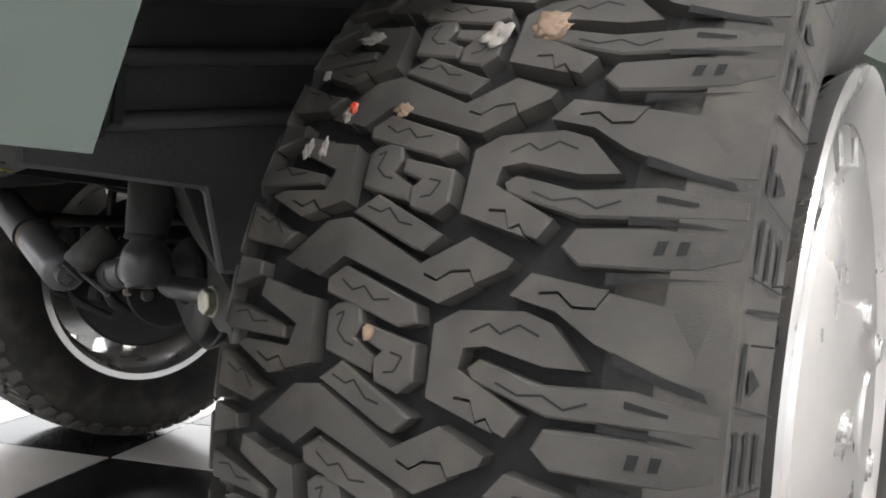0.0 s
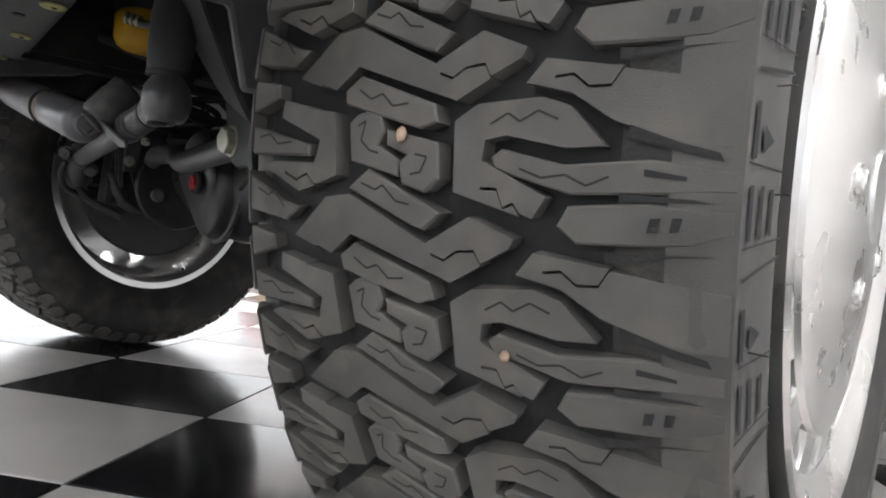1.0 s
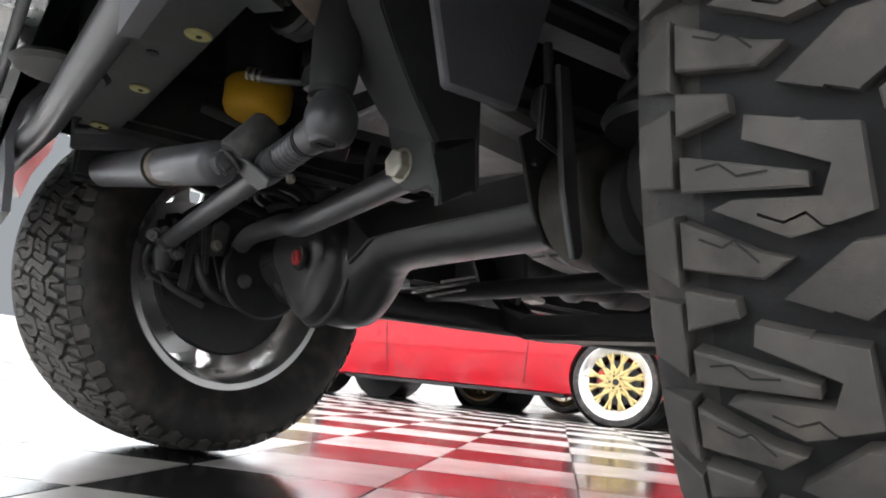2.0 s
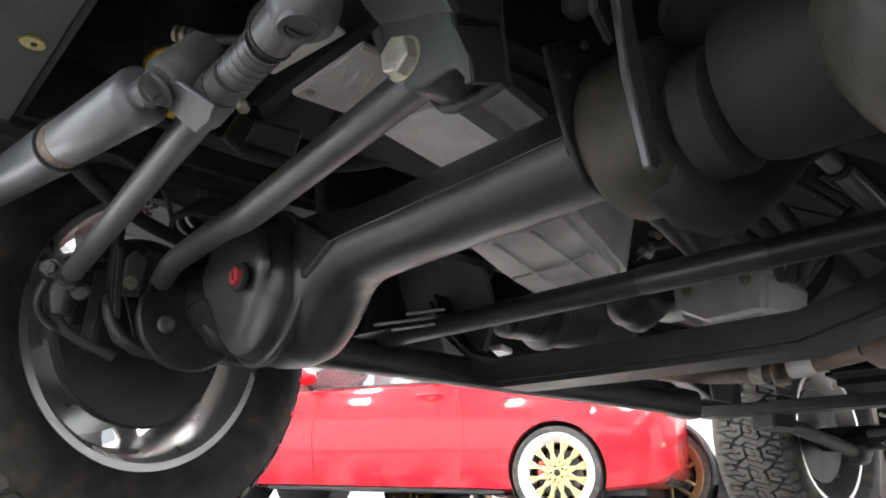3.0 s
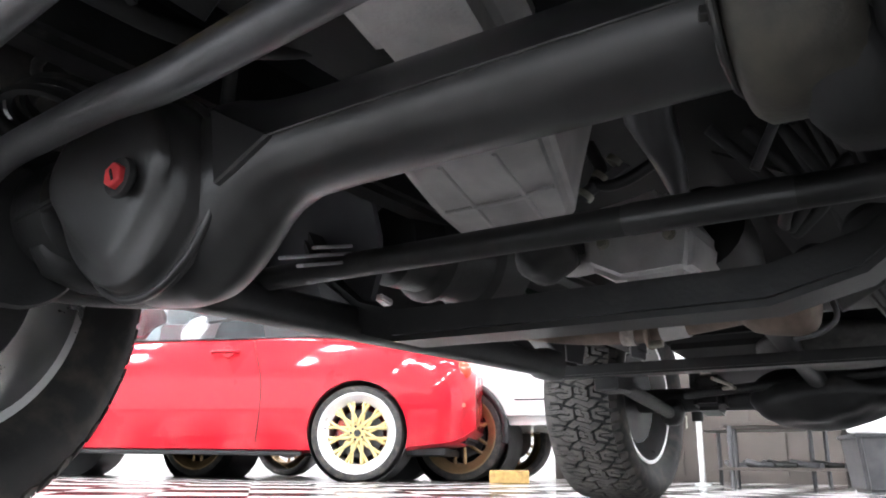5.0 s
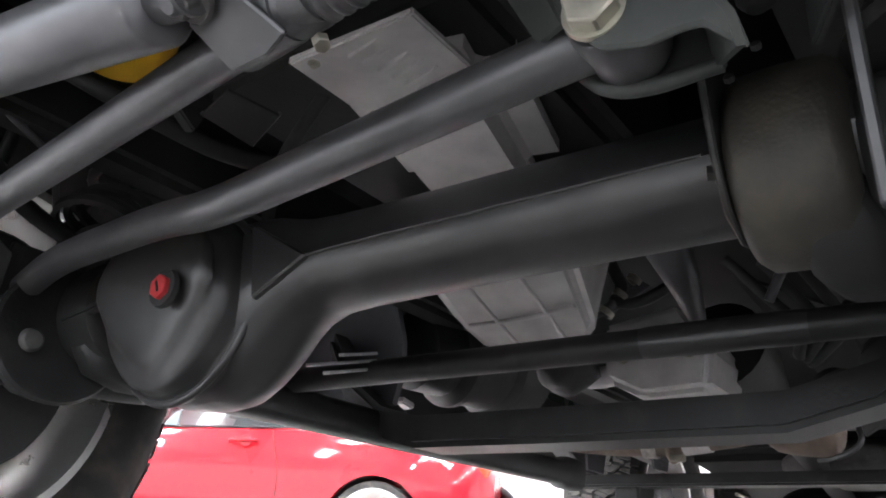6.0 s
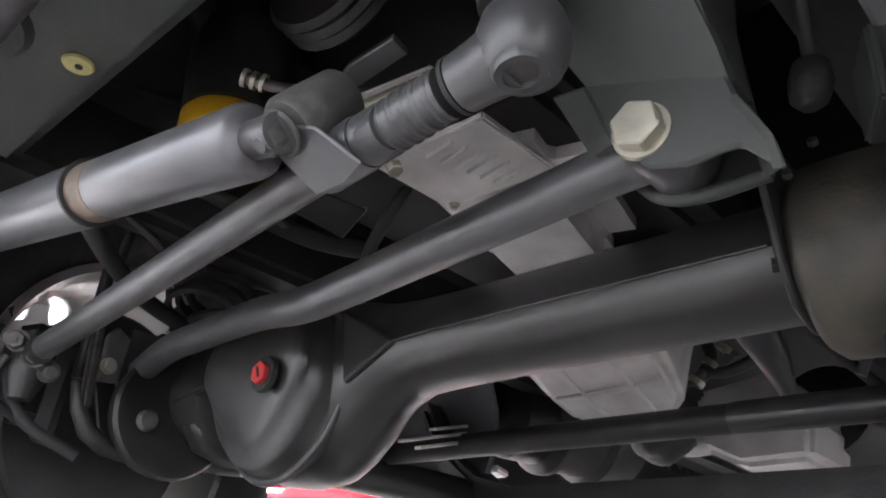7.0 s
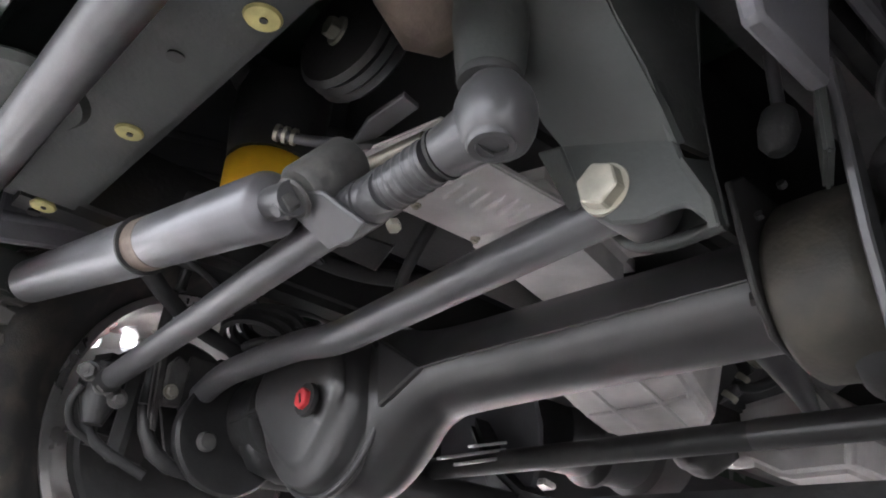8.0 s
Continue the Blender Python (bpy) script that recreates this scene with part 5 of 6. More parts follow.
part("steering_box", tube([(-0.24, -0.16, 0.62), (-0.20, -0.14, 0.60), (-0.17, -0.13, 0.575), (-0.16, -0.13, 0.57)], 0.05, 28, radii=[0.055, 0.055, 0.045, 0.025]), RUSTY, jeep, "brown rusty steering box")
part("hose_clip", tube([(-0.205, 0.075, 0.545), (-0.19, 0.060, 0.538), (-0.15, 0.02, 0.535), (-0.12, 0.01, 0.55)], 0.0055, 10, 0.02), GREYSTEEL, jeep)
for k in range(3):
    part("hose_barb", lathe([(0.003, -0.002), (0.0085, -0.002), (0.0085, 0.002), (0.003, 0.002)], 16, closed=True), ZINC, jeep).matrix_basis = aim((-0.206 + 0.006 * k, 0.078 - 0.006 * k, 0.546 - 0.002 * k), (1, -0.8, -0.3)) @ pose(0, 0, 0, 90)
part("radiator_hose", tube([(-0.22, 0.20, 0.70), (-0.16, 0.22, 0.66), (-0.10, 0.18, 0.64), (-0.02, 0.16, 0.64)], 0.018, 16, 0.05), BUSH, jeep)
part("radiator", box((0.05, 0.60, 0.36), Matrix.Translation((-0.32, 0.0, 0.76)), 0.008), CHASSIS, jeep)
part("vacuum_hose", tube([(-0.26, 0.22, 0.44), (-0.20, 0.30, 0.44), (-0.10, 0.42, 0.45), (0.02, 0.46, 0.44)], 0.010, 12, 0.05), BUSH, jeep)
part("damper_mount", box((0.07, 0.035, 0.06), pose(-0.300, 0.56, 0.490, 0, 0, 0), 0.006), UNDERSEAL, jeep)

# dark clutter under the floor behind the cross member
part("heat_shield", ribbon([((0.62, -0.52, 0.50), (1.30, -0.50, 0.52)), ((0.62, -0.40, 0.445), (1.30, -0.38, 0.46)), ((0.62, -0.26, 0.455), (1.30, -0.24, 0.465)), ((0.62, -0.12, 0.53), (1.30, -0.10, 0.54))], 0.004), UNDERBODY_SHADE, jeep, "dark pressed heat shield")
part("gearbox_tail", tube([(0.84, -0.03, 0.49), (0.92, -0.04, 0.47), (1.05, -0.04, 0.45)], 0.08, 24, radii=[0.08, 0.07, 0.05]), CHASSIS, jeep, "dark gearbox tail housing")
part("propeller_shaft", tube([(1.05, -0.03, 0.45), (2.18, 0.02, 0.36)], 0.027, 20), CHASSIS, jeep, "black propeller shaft")
for k in range(5):
    x = 0.60 + 0.13 * k
    part("body_mount", tube([(x, -0.36 - 0.02 * (k % 2), 0.50), (x, -0.36 - 0.02 * (k % 2), 0.42 - 0.02 * (k % 3))], 0.03, 16, radii=[0.034, 0.022]), BUSH, jeep)
    part("fuel_line", tube([(0.45, -0.30 + 0.016 * k, 0.475), (0.80, -0.31 + 0.016 * k, 0.445 + 0.004 * k), (1.15, -0.29 + 0.016 * k, 0.43), (1.62, -0.32 + 0.016 * k, 0.40)], 0.005 + 0.001 * (k % 2), 8, 0.08), BUSH, jeep)
for x, y, z, r in ((0.66, -0.30, 0.39, 0.035), (0.72, -0.22, 0.37, 0.03), (0.80, -0.42, 0.38, 0.04), (0.58, -0.38, 0.40, 0.03), (0.95, -0.35, 0.37, 0.035)):
    part("rubber_mount", lathe([(0.0, -r), (r * 0.6, -r), (r, -r * 0.6), (r * 0.75, 0.0), (r, r * 0.6), (r * 0.6, r), (0.0, r)], 20), BUSH, jeep).matrix_basis = pose(x, y, z, 70, 20, 30)
for x, y, a in ((0.62, -0.46, 20), (0.74, -0.34, -35), (0.90, -0.25, 50)):
    part("hanger_bracket", prism([(-0.05, 0.0), (0.04, -0.01), (0.055, 0.06), (0.01, 0.10), (-0.04, 0.07)], 0.005, pose(x, y, 0.36, 0, 10, a), 0.0015), CHASSIS, jeep)

# pale bars added behind the axle for gaps where the lit floor shows
for k, (z, l) in enumerate(((0.0, 1.0), (-0.011, 0.75), (0.010, 0.55))):
    a, c = Vector((0.169, 0.234, 0.323 + z)), Vector((0.309, 0.260, 0.364 + z))
    part("guard_slat", box(((c - a).length * l, 0.010, 0.004), Matrix.Translation(a + (c - a) * (1 - l * 0.5)) @ (c - a).to_track_quat("X", "Z").to_matrix().to_4x4(), 0.001, 1), POLISHED, jeep, "bright metal bar standing for a gap to the lit floor")
# small fittings on the bars and the housing
for y, z in ((-0.02, 0.3865), (0.10, 0.395)):
    part("weld_dot", blob((0.003, 0.003, 0.002), Matrix.Translation((-0.105 - 0.1 * y, y, z - 0.018)), 3, 0.3, 2), GREYSTEEL, axle)
part("breather_hose", tube([(0.05, 0.20, 0.45), (0.02, 0.16, 0.49), (0.0, 0.10, 0.52), (0.02, 0.06, 0.60)], 0.007, 10, 0.04), BUSH, jeep)
part("wiring_loom", tube([(-0.20, 0.30, 0.56), (-0.10, 0.26, 0.53), (0.02, 0.24, 0.52), (0.12, 0.20, 0.54), (0.2, 0.12, 0.58)], 0.011, 10, 0.05), BUSH, jeep)
part("brake_pipe", tube([(-0.06, 0.43, 0.46), (-0.10, 0.38, 0.50), (-0.16, 0.34, 0.50), (-0.22, 0.36, 0.54)], 0.004, 8, 0.03), GREYSTEEL, jeep)
for k in range(3):
    part("hose_coil", lathe([(0.040, -0.006), (0.046, -0.004), (0.046, 0.004), (0.040, 0.006)], 28, closed=True), BUSH, jeep).matrix_basis = pose(-0.03 + 0.012 * k, 0.40, 0.455 + 0.012 * k, 80, 15, 10)
# ---- red coupe ----
def loft(sections, close_ends=True):
    """A skin over sections, each a list of the same number of points."""
    b = bmesh.new()
    rings = [[b.verts.new(p) for p in s] for s in sections]
    n = len(rings[0])
    for r1, r2 in zip(rings, rings[1:]):
        for k in range(n - 1):
            b.faces.new((r1[k], r1[k + 1], r2[k + 1], r2[k]))
        b.faces.new((r1[n - 1], r1[0], r2[0], r2[n - 1]))
    if close_ends:
        b.faces.new(rings[0][::-1])
        b.faces.new(rings[-1])
    bmesh.ops.recalc_face_normals(b, faces=b.faces)
    return b


def between(table, y):
    """Values between the rows of a table, eased."""
    if y <= table[0][0]:
        return table[0][1:]
    for a, c in zip(table, table[1:]):
        if y <= c[0]:
            t = (y - a[0]) / (c[0] - a[0])
            t = t * t * (3 - 2 * t)
            return tuple(p + (q - p) * t for p, q in zip(a[1:], c[1:]))
    return table[-1][1:]


WIDE = 1.78
# y: tuck-in of the side, underside, waist height, deck height
COUPE = [(-0.80, 0.24, 0.36, 0.75, 0.79), (-0.75, 0.11, 0.29, 0.80, 0.84), (-0.60, 0.035, 0.24, 0.88, 0.93), (-0.2, 0.0, 0.20, 0.965, 1.01), (0.4, 0.0, 0.19, 0.995, 1.03), (1.2, 0.015, 0.19, 0.985, 1.01), (2.0, 0.01, 0.19, 0.965, 1.00), (2.4, 0.0, 0.19, 0.93, 1.00),
         (2.77, 0.0, 0.20, 0.86, 0.96), (3.2, 0.05, 0.20, 0.77, 0.88), (3.45, 0.17, 0.21, 0.68, 0.78), (3.58, 0.36, 0.26, 0.57, 0.63)]


def coupe_section(y):
    tuck, low, waist, deck = between(COUPE, y)
    h = waist - low
    side = [(tuck + 0.10, low), (tuck + 0.045, low + 0.02), (tuck + 0.030, low + 0.09), (tuck + 0.012, low + 0.15), (tuck + 0.004, low + 0.40 * h), (tuck + 0.0, low + 0.62 * h), (tuck + 0.010, low + 0.70 * h), (tuck + 0.018, low + 0.86 * h), (tuck + 0.045, waist - 0.02), (tuck + 0.075, waist), (tuck + 0.20, waist + 0.55 * (deck - waist))]
    left = [(x, y, z) for x, z in side] + [(WIDE / 2, y, deck)]
    right = [(WIDE - x, y, z) for x, z in side[::-1]]
    return left + right


def arch_cut(y, r=0.352, x0=-0.2, x1=0.42):
    b = bmesh.new()
    bmesh.ops.create_cone(b, cap_ends=True, segments=56, radius1=r, radius2=r, depth=x1 - x0, matrix=Matrix.Translation(((x0 + x1) / 2, y, 0.33)) @ pose(0, 0, 0, 0, 90, 0))
    return b


coupe = empty("red_coupe", m=pose(3.74, 3.20, 0, 0, 0, 27), label="glossy red two-door coupe on gold multi-spoke wheels", category="car")
ys = [-0.80 + 4.38 * k / 60 for k in range(61)]
body = part("body", crease(loft([coupe_section(y) for y in ys]), 28), REDCAR, coupe, "glossy red body shell")
body.parent = None
for y, x0, x1 in ((0.0, -0.3, 0.42), (2.95, -0.3, 0.42), (0.0, WIDE - 0.42, WIDE + 0.3), (2.95, WIDE - 0.42, WIDE + 0.3)):
    cut(body, arch_cut(y, 0.352, x0, x1))
body.parent = coupe
body.data.polygons.foreach_set("use_smooth", [True] * len(body.data.polygons))
body.data.set_sharp_from_angle(angle=radians(28))
for y in (0.0, 2.95):
    for x in (0.05, WIDE - 0.42):
        part("arch_well", lathe([(0.350, 0.0), (0.345, 0.37), (0.0, 0.37), (0.0, 0.372), (0.354, 0.372), (0.354, 0.0)], 40, closed=True), BLACKTRIM, coupe, "black wheel well").matrix_basis = (pose(x, y, 0.33, 0, 0, -90) if x < 0.5 else pose(WIDE - 0.05, y, 0.33, 0, 0, 90))


def cabin(grow, y0, y1):
    secs = []
    for k in range(25):
        t = k / 24
        y = y0 + (y1 - y0) * t
        _, _, waist, deck = between(COUPE, y)
        top = deck - 0.02 + (1.42 - deck) * math.sin(math.pi * min(1, max(0, t))) ** 0.55
        base = waist - 0.01
        lean = 0.26 * (top - base) / 0.46
        side = [(0.085 - grow, base), (0.085 + lean * 0.45 - grow, base + 0.45 * (top - base)), (0.085 + lean - grow, base + 0.90 * (top - base)), (0.085 + lean + 0.10, top)]
        secs.append([(x, y, z) for x, z in side] + [(WIDE - x, y, z) for x, z in side[::-1]])
    return secs


part("cabin_glass", crease(loft(cabin(0.0, -0.45, 2.35)), 40), CARGLASS, coupe, "tinted cabin glass")
roof = [[p for p in s] for s in cabin(0.004, -0.45, 2.35)]
part("roof", crease(loft([[(x, y, z + 0.006) for x, y, z in (s[2], s[3], s[4], s[5])] for s in roof[5:19]]), 40), REDCAR, coupe, "red roof")
part("window_trim", tube([(0.074, -0.20, 0.972), (0.074, 0.4, 1.000), (0.085, 1.2, 0.990), (0.082, 2.05, 0.968)], 0.007, 8, 0.1), BLACKTRIM, coupe)
part("seat", blob((0.24, 0.20, 0.34), Matrix.Translation((0.50, 1.05, 0.92)), 2, 0.1, 3), BLACKTRIM, coupe)
part("door_gap", tube([(0.020, 0.72, 0.26), (0.008, 0.70, 0.50), (0.004, 0.70, 0.68), (0.018, 0.76, 0.88), (0.062, 0.80, 0.992)], 0.0028, 8, 0.1), BLACKTRIM, coupe)
part("door_gap", tube([(0.020, 1.98, 0.26), (0.010, 2.02, 0.50), (0.006, 2.03, 0.68), (0.022, 2.0, 0.90)], 0.002, 8, 0.1), BLACKTRIM, coupe)
part("door_handle", tube([(0.006, 0.88, 0.885), (-0.016, 0.91, 0.888), (-0.018, 1.06, 0.886), (0.006, 1.09, 0.882)], 0.012, 12, 0.02), REDCAR, coupe, "red door handle")
part("handle_recess", lathe([(0.0, 0.0), (0.045, 0.0), (0.04, 0.006), (0.0, 0.008)], 24), REDCAR, coupe).matrix_basis = pose(0.012, 0.97, 0.886, 0, 0, 90)
part("door_mirror", blob((0.125, 0.085, 0.072), Matrix.Translation((-0.045, 2.10, 1.055)), 2, 0.08, 3), REDCAR, coupe, "red door mirror")
part("mirror_stalk", tube([(0.08, 2.10, 0.97), (-0.03, 2.12, 1.03)], 0.02, 12), BLACKTRIM, coupe)
part("sill_skirt", box((0.05, 2.05, 0.03), Matrix.Translation((0.085, 1.42, 0.186)), 0.008, 3), BLACKTRIM, coupe, "black sill edge")
part("tail_lamp", blob((0.05, 0.075, 0.065), Matrix.Translation((0.165, -0.71, 0.765)), 3, 0.05, 3), TAILRED, coupe, "red tail lamp")
part("tail_lamp", blob((0.05, 0.075, 0.065), Matrix.Translation((WIDE - 0.165, -0.71, 0.765)), 3, 0.05, 3), TAILRED, coupe, "red tail lamp")
part("side_marker", box((0.006, 0.10, 0.03), pose(0.115, -0.70, 0.52, 0, 0, -22), 0.002), TAILRED, coupe)
part("rear_diffuser", box((1.3, 0.10, 0.10), Matrix.Translation((WIDE / 2, -0.70, 0.32)), 0.02), BLACKTRIM, coupe)
part("underbody", box((1.45, 3.9, 0.05), Matrix.Translation((WIDE / 2, 1.35, 0.21)), 0.01), BLACKTRIM, coupe)


def coupe_wheel(m, lip, paint, parent, spokes=20, r=0.325, label="polished-lip wheel with gold mesh spokes"):
    """A road wheel: y points out of the car."""
    w = empty("wheel", parent, m, label)
    t = r / 0.325
    part("tyre", crease(lathe([(0.268 * t, -0.10), (0.278 * t, -0.112), (0.300 * t, -0.116), (0.318 * t, -0.108), (0.325 * t, -0.085), (0.325 * t, 0.085), (0.318 * t, 0.108), (0.300 * t, 0.116), (0.278 * t, 0.112), (0.268 * t, 0.10)], 72, closed=True), 35), SIDEWALL, w, "low-profile black tyre")
    part("rim_lip", crease(lathe([(0.277 * t, 0.100), (0.277 * t, 0.108), (0.266 * t, 0.108), (0.212 * t, 0.068), (0.206 * t, 0.060), (0.206 * t, -0.10), (0.212 * t, -0.10), (0.212 * t, 0.045), (0.268 * t, 0.098)], 72, closed=True), 30), lip, w, "bright polished rim lip")
    for k in range(spokes):
        a = 360 / spokes * k
        for s in (-1, 1):
            b = tube([(0.050 * t, 0.064 + 0.003 * s, -0.008 * s * t), (0.120 * t, 0.066 + 0.003 * s, 0.028 * s * t), (0.197 * t, 0.062, 0.072 * s * t)], 0.008, 8, radii=[0.0135 * t, 0.0120 * t, 0.0140 * t])
            part("spoke", b, paint, w).matrix_basis = pose(0, 0, 0, 0, a, 0)
    part("hub", lathe([(0.0, 0.078), (0.022, 0.078), (0.027, 0.070), (0.060, 0.070), (0.066, 0.060), (0.066, 0.0), (0.0, 0.0)], 32), paint, w)
    part("cap", lathe([(0.0, 0.082), (0.024, 0.080), (0.024, 0.07), (0.0, 0.07)], 24), BLACKTRIM, w)
    part("brake_disc", lathe([(0.0, -0.01), (0.165 * t, -0.01), (0.165 * t, -0.03), (0.0, -0.03)], 40), GREYSTEEL, w, "grey brake disc")
    part("brake_caliper", box((0.06, 0.05, 0.13), Matrix.Translation((0.125 * t, 0.0, 0.02)), 0.012, 2), TAILRED if paint is GOLD else CHASSIS, w, "red brake caliper" if paint is GOLD else "dark brake caliper")
    for k in range(5):
        a = 2 * math.pi * k / 5
        part("wheel_nut", hexbolt(0.009, 0.010, 0.0, Matrix.Translation((0.045 * math.cos(a), 0.070, 0.045 * math.sin(a))) @ pose(0, 0, 0, -90)), BLACKTRIM, w)
    return w


cw = coupe_wheel(pose(0.125, 0.0, 0.325, 0, 0, 90), POLISHED, GOLD, coupe, 12)
for m in (pose(0.125, 2.95, 0.325, 0, 0, 90), pose(WIDE - 0.125, 0.0, 0.325, 0, 0, -90), pose(WIDE - 0.125, 2.95, 0.325, 0, 0, -90)):
    copy_thing(cw, m)

# ---- white off-roader behind the coupe ----
suv = empty("white_off_roader", m=pose(4.85, 3.09, 0, 0, 0, 14), label="white off-road car with black arches and bronze wheels", category="car")
sb = part("body", box((1.7, 3.75, 0.78), Matrix.Translation((0.86, 1.03, 0.82)), 0.07, 4), WHITECAR, suv, "white body")
sb.parent = None
for y in (0.0, 2.5):
    cut(sb, arch_cut(y, 0.41, -0.3, 0.45))
sb.parent = suv
part("cabin", box((1.45, 2.6, 0.62), Matrix.Translation((0.86, 0.4, 1.50)), 0.12, 4), WHITECAR, suv, "white cabin")
part("side_window", box((0.02, 1.9, 0.36), pose(0.128, 0.5, 1.50), 0.005), CARGLASS, suv)
part("sill", box((0.12, 1.7, 0.12), Matrix.Translation((0.06, 1.25, 0.42)), 0.02), BLACKTRIM, suv, "black sill")
part("rear_bumper", box((1.55, 0.22, 0.30), Matrix.Translation((0.86, -0.86, 0.46)), 0.04, 3), BLACKTRIM, suv, "black rear bumper")
part("body_line", box((0.006, 0.40, 0.012), Matrix.Translation((0.008, -0.66, 0.62)), 0.001, 1), BLACKTRIM, suv)
for y in (0.0, 2.5):
    b = bmesh.new()
    pts = [(-0.015, y + 0.395 * math.cos(radians(a)), 0.36 + 0.405 * math.sin(radians(a))) for a in range(-10, 191, 8)]
    part("arch_flare", tube(pts, 0.03, 12, radii=[0.026] * len(pts)), BLACKTRIM, suv, "black plastic arch flare")
    part("arch_well", lathe([(0.405, 0.0), (0.40, 0.40), (0.0, 0.40), (0.0, 0.402), (0.408, 0.402), (0.408, 0.0)], 32, closed=True), BLACKTRIM, suv).matrix_basis = pose(0.04, y, 0.33, 0, 0, -90)
sw1 = coupe_wheel(pose(0.11, 0.0, 0.365, 0, 0, 90), BRONZE, BRONZE, suv, 6, 0.365, "bronze spoked off-road wheel")
for m in (pose(0.11, 2.5, 0.365, 0, 0, 90), pose(1.6, 0.0, 0.365, 0, 0, -90), pose(1.6, 2.5, 0.365, 0, 0, -90)):
    copy_thing(sw1, m)

# ---- back of the hall ----
def cabinet(at, w, h, label, turn=0):
    c = empty("workshop_cabinet", m=pose(*at, 0, 0, turn), label=label, category="cabinet", group="cabinets along the wall")
    part("carcass", box((0.5, w, h), Matrix.Translation((0, 0, h / 2)), 0.008), GREYWALL, c)
    for k, s in enumerate((-1, 1)):
        d = part("door", box((0.02, w / 2 - 0.02, h - 0.08), Matrix.Translation((-0.26, s * w / 4, h / 2 + 0.02)), 0.004), GREYWALL, c)
        part("door_handle", tube([(-0.285, s * 0.05, h / 2 - 0.05), (-0.285, s * 0.05, h / 2 + 0.07)], 0.007, 8), ZINC, d)
    return c


for k in range(4):
    cabinet((7.6, 0.2 + 0.95 * k, 0), 0.9, 1.1, "beige-grey metal workshop cabinet against the wall")
pole = empty("white_post", m=pose(5.6, 1.42, 0), label="slim white steel post standing on the tiles", category="post")
part("shaft", tube([(0, 0, 0.0), (0, 0, 2.2)], 0.022, 16), WHITECAR, pole)
part("foot", lathe([(0.0, 0.0), (0.06, 0.0), (0.06, 0.012), (0.03, 0.02), (0.0, 0.02)], 24), WHITECAR, pole).matrix_basis = pose(0, 0, 0, 90)


def stand(at, turn):
    s = empty("tool_stand", m=pose(*at, 0, 0, turn), label="low steel tool stand with tools lying on it", category="stand", group="tool stands")
    for x in (-0.2, 0.2):
        for y in (-0.4, 0.4):
            part("leg", tube([(x, y, 0), (x, y, 0.42)], 0.016, 10), GREYSTEEL, s)
    for z in (0.12, 0.41):
        part("shelf", box((0.46, 0.9, 0.02), Matrix.Translation((0, 0, z)), 0.004), GREYWALL, s)
    for k in range(4):
        part("tool", tube([(-0.1 + 0.06 * k, -0.3 + 0.15 * k, 0.145), (0.1 - 0.03 * k, -0.2 + 0.15 * k, 0.15), (0.12, -0.1 + 0.14 * k, 0.17)], 0.02, 10), SILVER if k % 2 else CHASSIS, s)
    part("tool_box", box((0.25, 0.35, 0.16), Matrix.Translation((0, 0.1, 0.50)), 0.01), GREYWALL, s)
    return s


stand((5.4, 0.72, 0), 10)
stand((5.9, 1.05, 0), -5)
tub = empty("waste_bin", m=pose(4.55, 0.08, 0, 0, 0, 20), label="dark grey plastic waste bin with white paper heaped in it", category="bin")
bb = bmesh.new()
bmesh.ops.create_cone(bb, cap_ends=True, segments=4, radius1=0.25, radius2=0.29, depth=0.30, matrix=Matrix.Translation((0, 0, 0.15)) @ pose(0, 0, 0, 0, 0, 45))
bmesh.ops.bevel(bb, geom=bb.edges[:], offset=0.02, segments=3, affect="EDGES", clamp_overlap=True)
part("tub", crease(bb), GREYSTEEL, tub, "dark grey plastic tub")
part("rim", box((0.44, 0.44, 0.02), Matrix.Translation((0, 0, 0.295)), 0.008), GREYSTEEL, tub)
part("paper", blob((0.19, 0.19, 0.09), Matrix.Translation((0, 0, 0.32)), 4, 0.5, 3), WHITECAR, tub, "crumpled white paper")
chock = empty("wooden_chock", m=pose(4.62, 2.50, 0, 0, 0, 30), label="yellow wooden wheel chock on the floor", category="chock")
part("block", prism([(-0.06, 0), (0.06, 0), (0.05, 0.07), (-0.06, 0.09)], 0.28, Matrix.Translation((0, -0.14, 0)), 0.004), mat("yellow_wood", (0.55, 0.36, 0.12), 0.6, vary=0.25, scale=30), chock)

# stones and scraps caught in the near tyre
def on_tread(u, v, h=0.002):
    p = near_m @ Vector(tread_point(u, v, h))
    return p


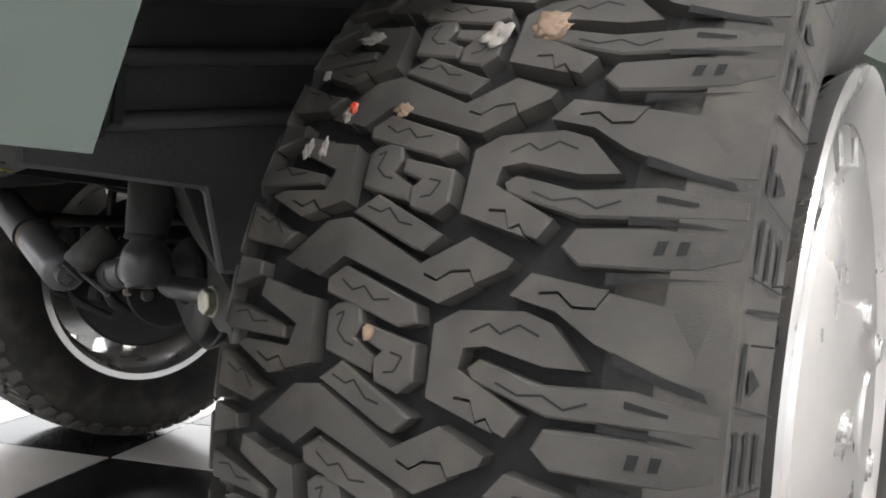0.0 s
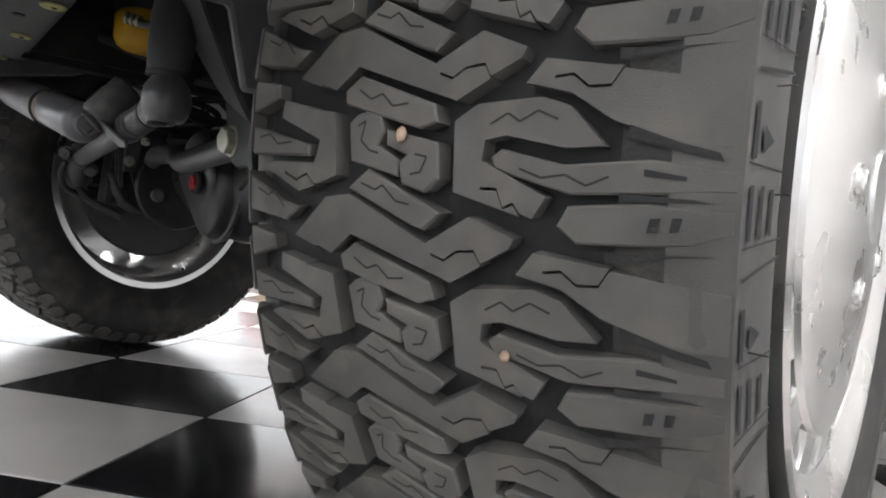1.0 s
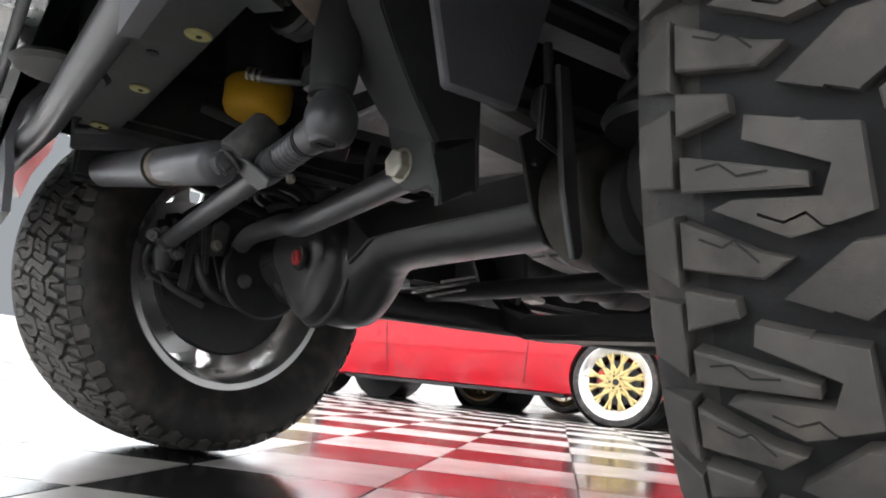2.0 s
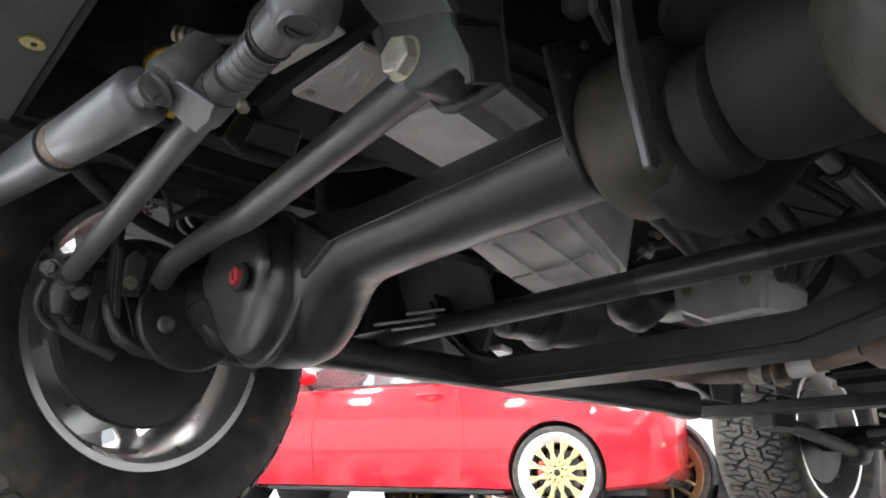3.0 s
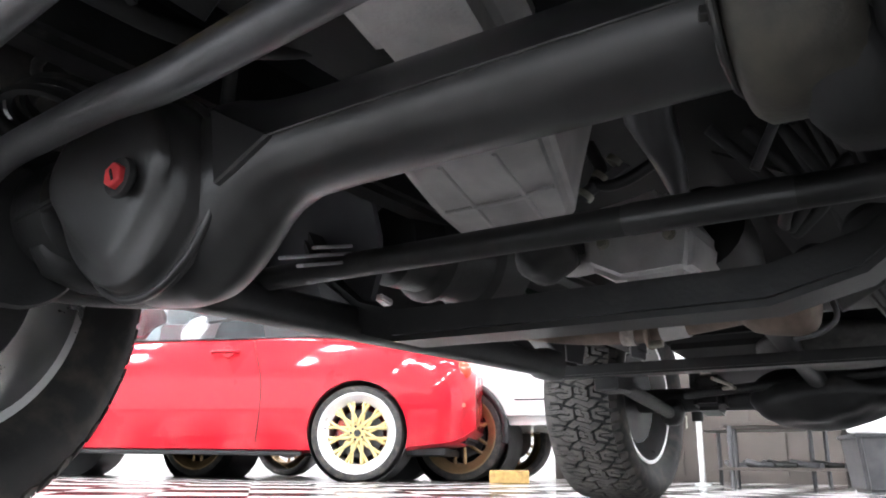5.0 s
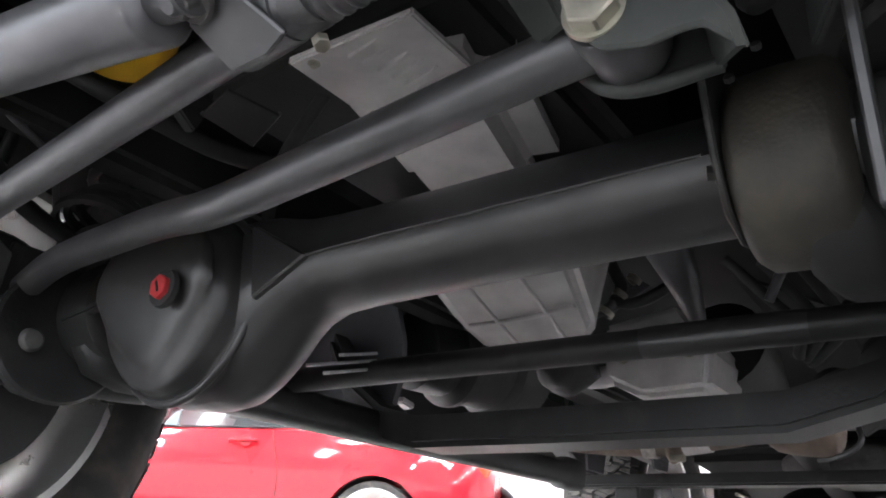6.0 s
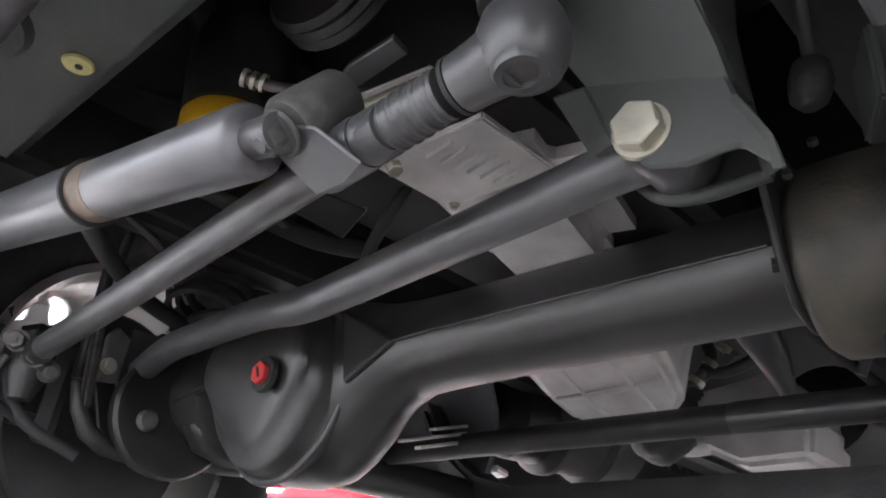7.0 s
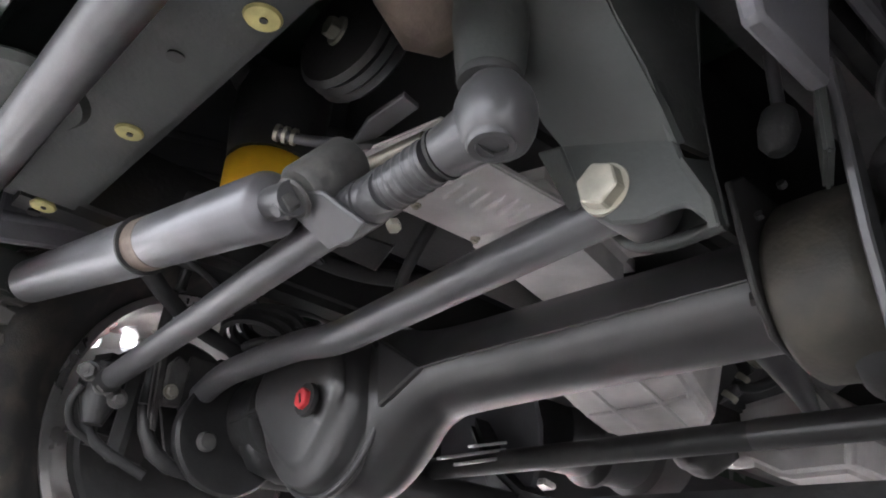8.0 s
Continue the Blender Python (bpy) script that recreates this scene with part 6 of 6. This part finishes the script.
for u, v, r in ((-0.007, -0.0225, 0.003), (0.042, -0.105, 0.0026), (-0.012, 0.0465, 0.0034)):
    o = part("stone", blob((r * 0.8, r * 0.62, r * 0.95), None, int(1000 * (u + 1)), 0.5, 2), STONE)
    o.matrix_basis = Matrix.Translation(on_tread(u, v))
    tagged(o, "small tan stone stuck on the tyre tread", "stone", "stones in the tread")
for u, v, w, h, k in ((-0.070, 0.194, 0.011, 0.005, 1), (0.007, 0.183, 0.009, 0.009, 2), (0.031, 0.185, 0.014, 0.010, 3), (-0.090, 0.172, 0.003, 0.004, 7), (-0.0605, 0.1445, 0.004, 0.005, 4), (-0.027, 0.144, 0.006, 0.004, 6), (-0.079, 0.1265, 0.0045, 0.006, 5), (-0.068, 0.1265, 0.003, 0.006, 8)):
    o = part("label_scrap", blob((0.0010, w * 0.6, h * 0.7), None, k, 1.1, 3), STONE if k in (6, 3) else SCRAP)
    a = v / 0.347
    o.matrix_basis = near_m @ Matrix.Translation(tread_point(u, v, 0.0004)) @ pose(0, 0, 0, 0, -math.degrees(a), 0)
    tagged(o, "torn scrap of pale sticker stuck to the tread", "scrap", "sticker scraps on the tread")
o = part("red_scrap", blob((0.0010, 0.0022, 0.003), None, 3, 0.9, 3), TAILRED)
o.matrix_basis = near_m @ Matrix.Translation(tread_point(-0.0585, 0.1475, 0.0009)) @ pose(0, 0, 0, 0, -math.degrees(0.1475 / 0.347), 0)
tagged(o, "small torn red scrap stuck to the tread", "scrap", "sticker scraps on the tread")
# ---- floor tiles ----
TS = 0.333
tiles = {}
for key, material in (("w", TILE_W), ("b", TILE_B)):
    b = box((TS - 0.003, TS - 0.003, 0.008), None, 0.001, 1)
    me = bpy.data.meshes.new("tile")
    b.to_mesh(me)
    b.free()
    me.materials.append(material)
    tiles[key] = me
base = pose(-0.061, 0.274, -0.004, 0, 0, 47.6)
spare = {"w": bmesh.new(), "b": bmesh.new()}
for i in range(-34, 35):
    for j in range(-34, 35):
        m = base @ Matrix.Translation((i * TS, j * TS, 0))
        p = m.translation
        if not (X0 < p.x < X1 and Y0 < p.y < Y1):
            continue
        key = "b" if (i + j) % 2 == 0 else "w"
        if -0.9 < p.x < 2.9 and -1.0 < p.y < 3.6 and (p.x + p.y) < 5.2:
            t = new("tile", tiles[key])
            t.parent, t.matrix_basis = ground, m
        else:
            s = bmesh.new()
            s.from_mesh(tiles[key])
            s.transform(m)
            join(spare[key], s)
for key, material in (("w", TILE_W), ("b", TILE_B)):
    tagged(part("tiles", spare[key], material, ground), kind="stuff")
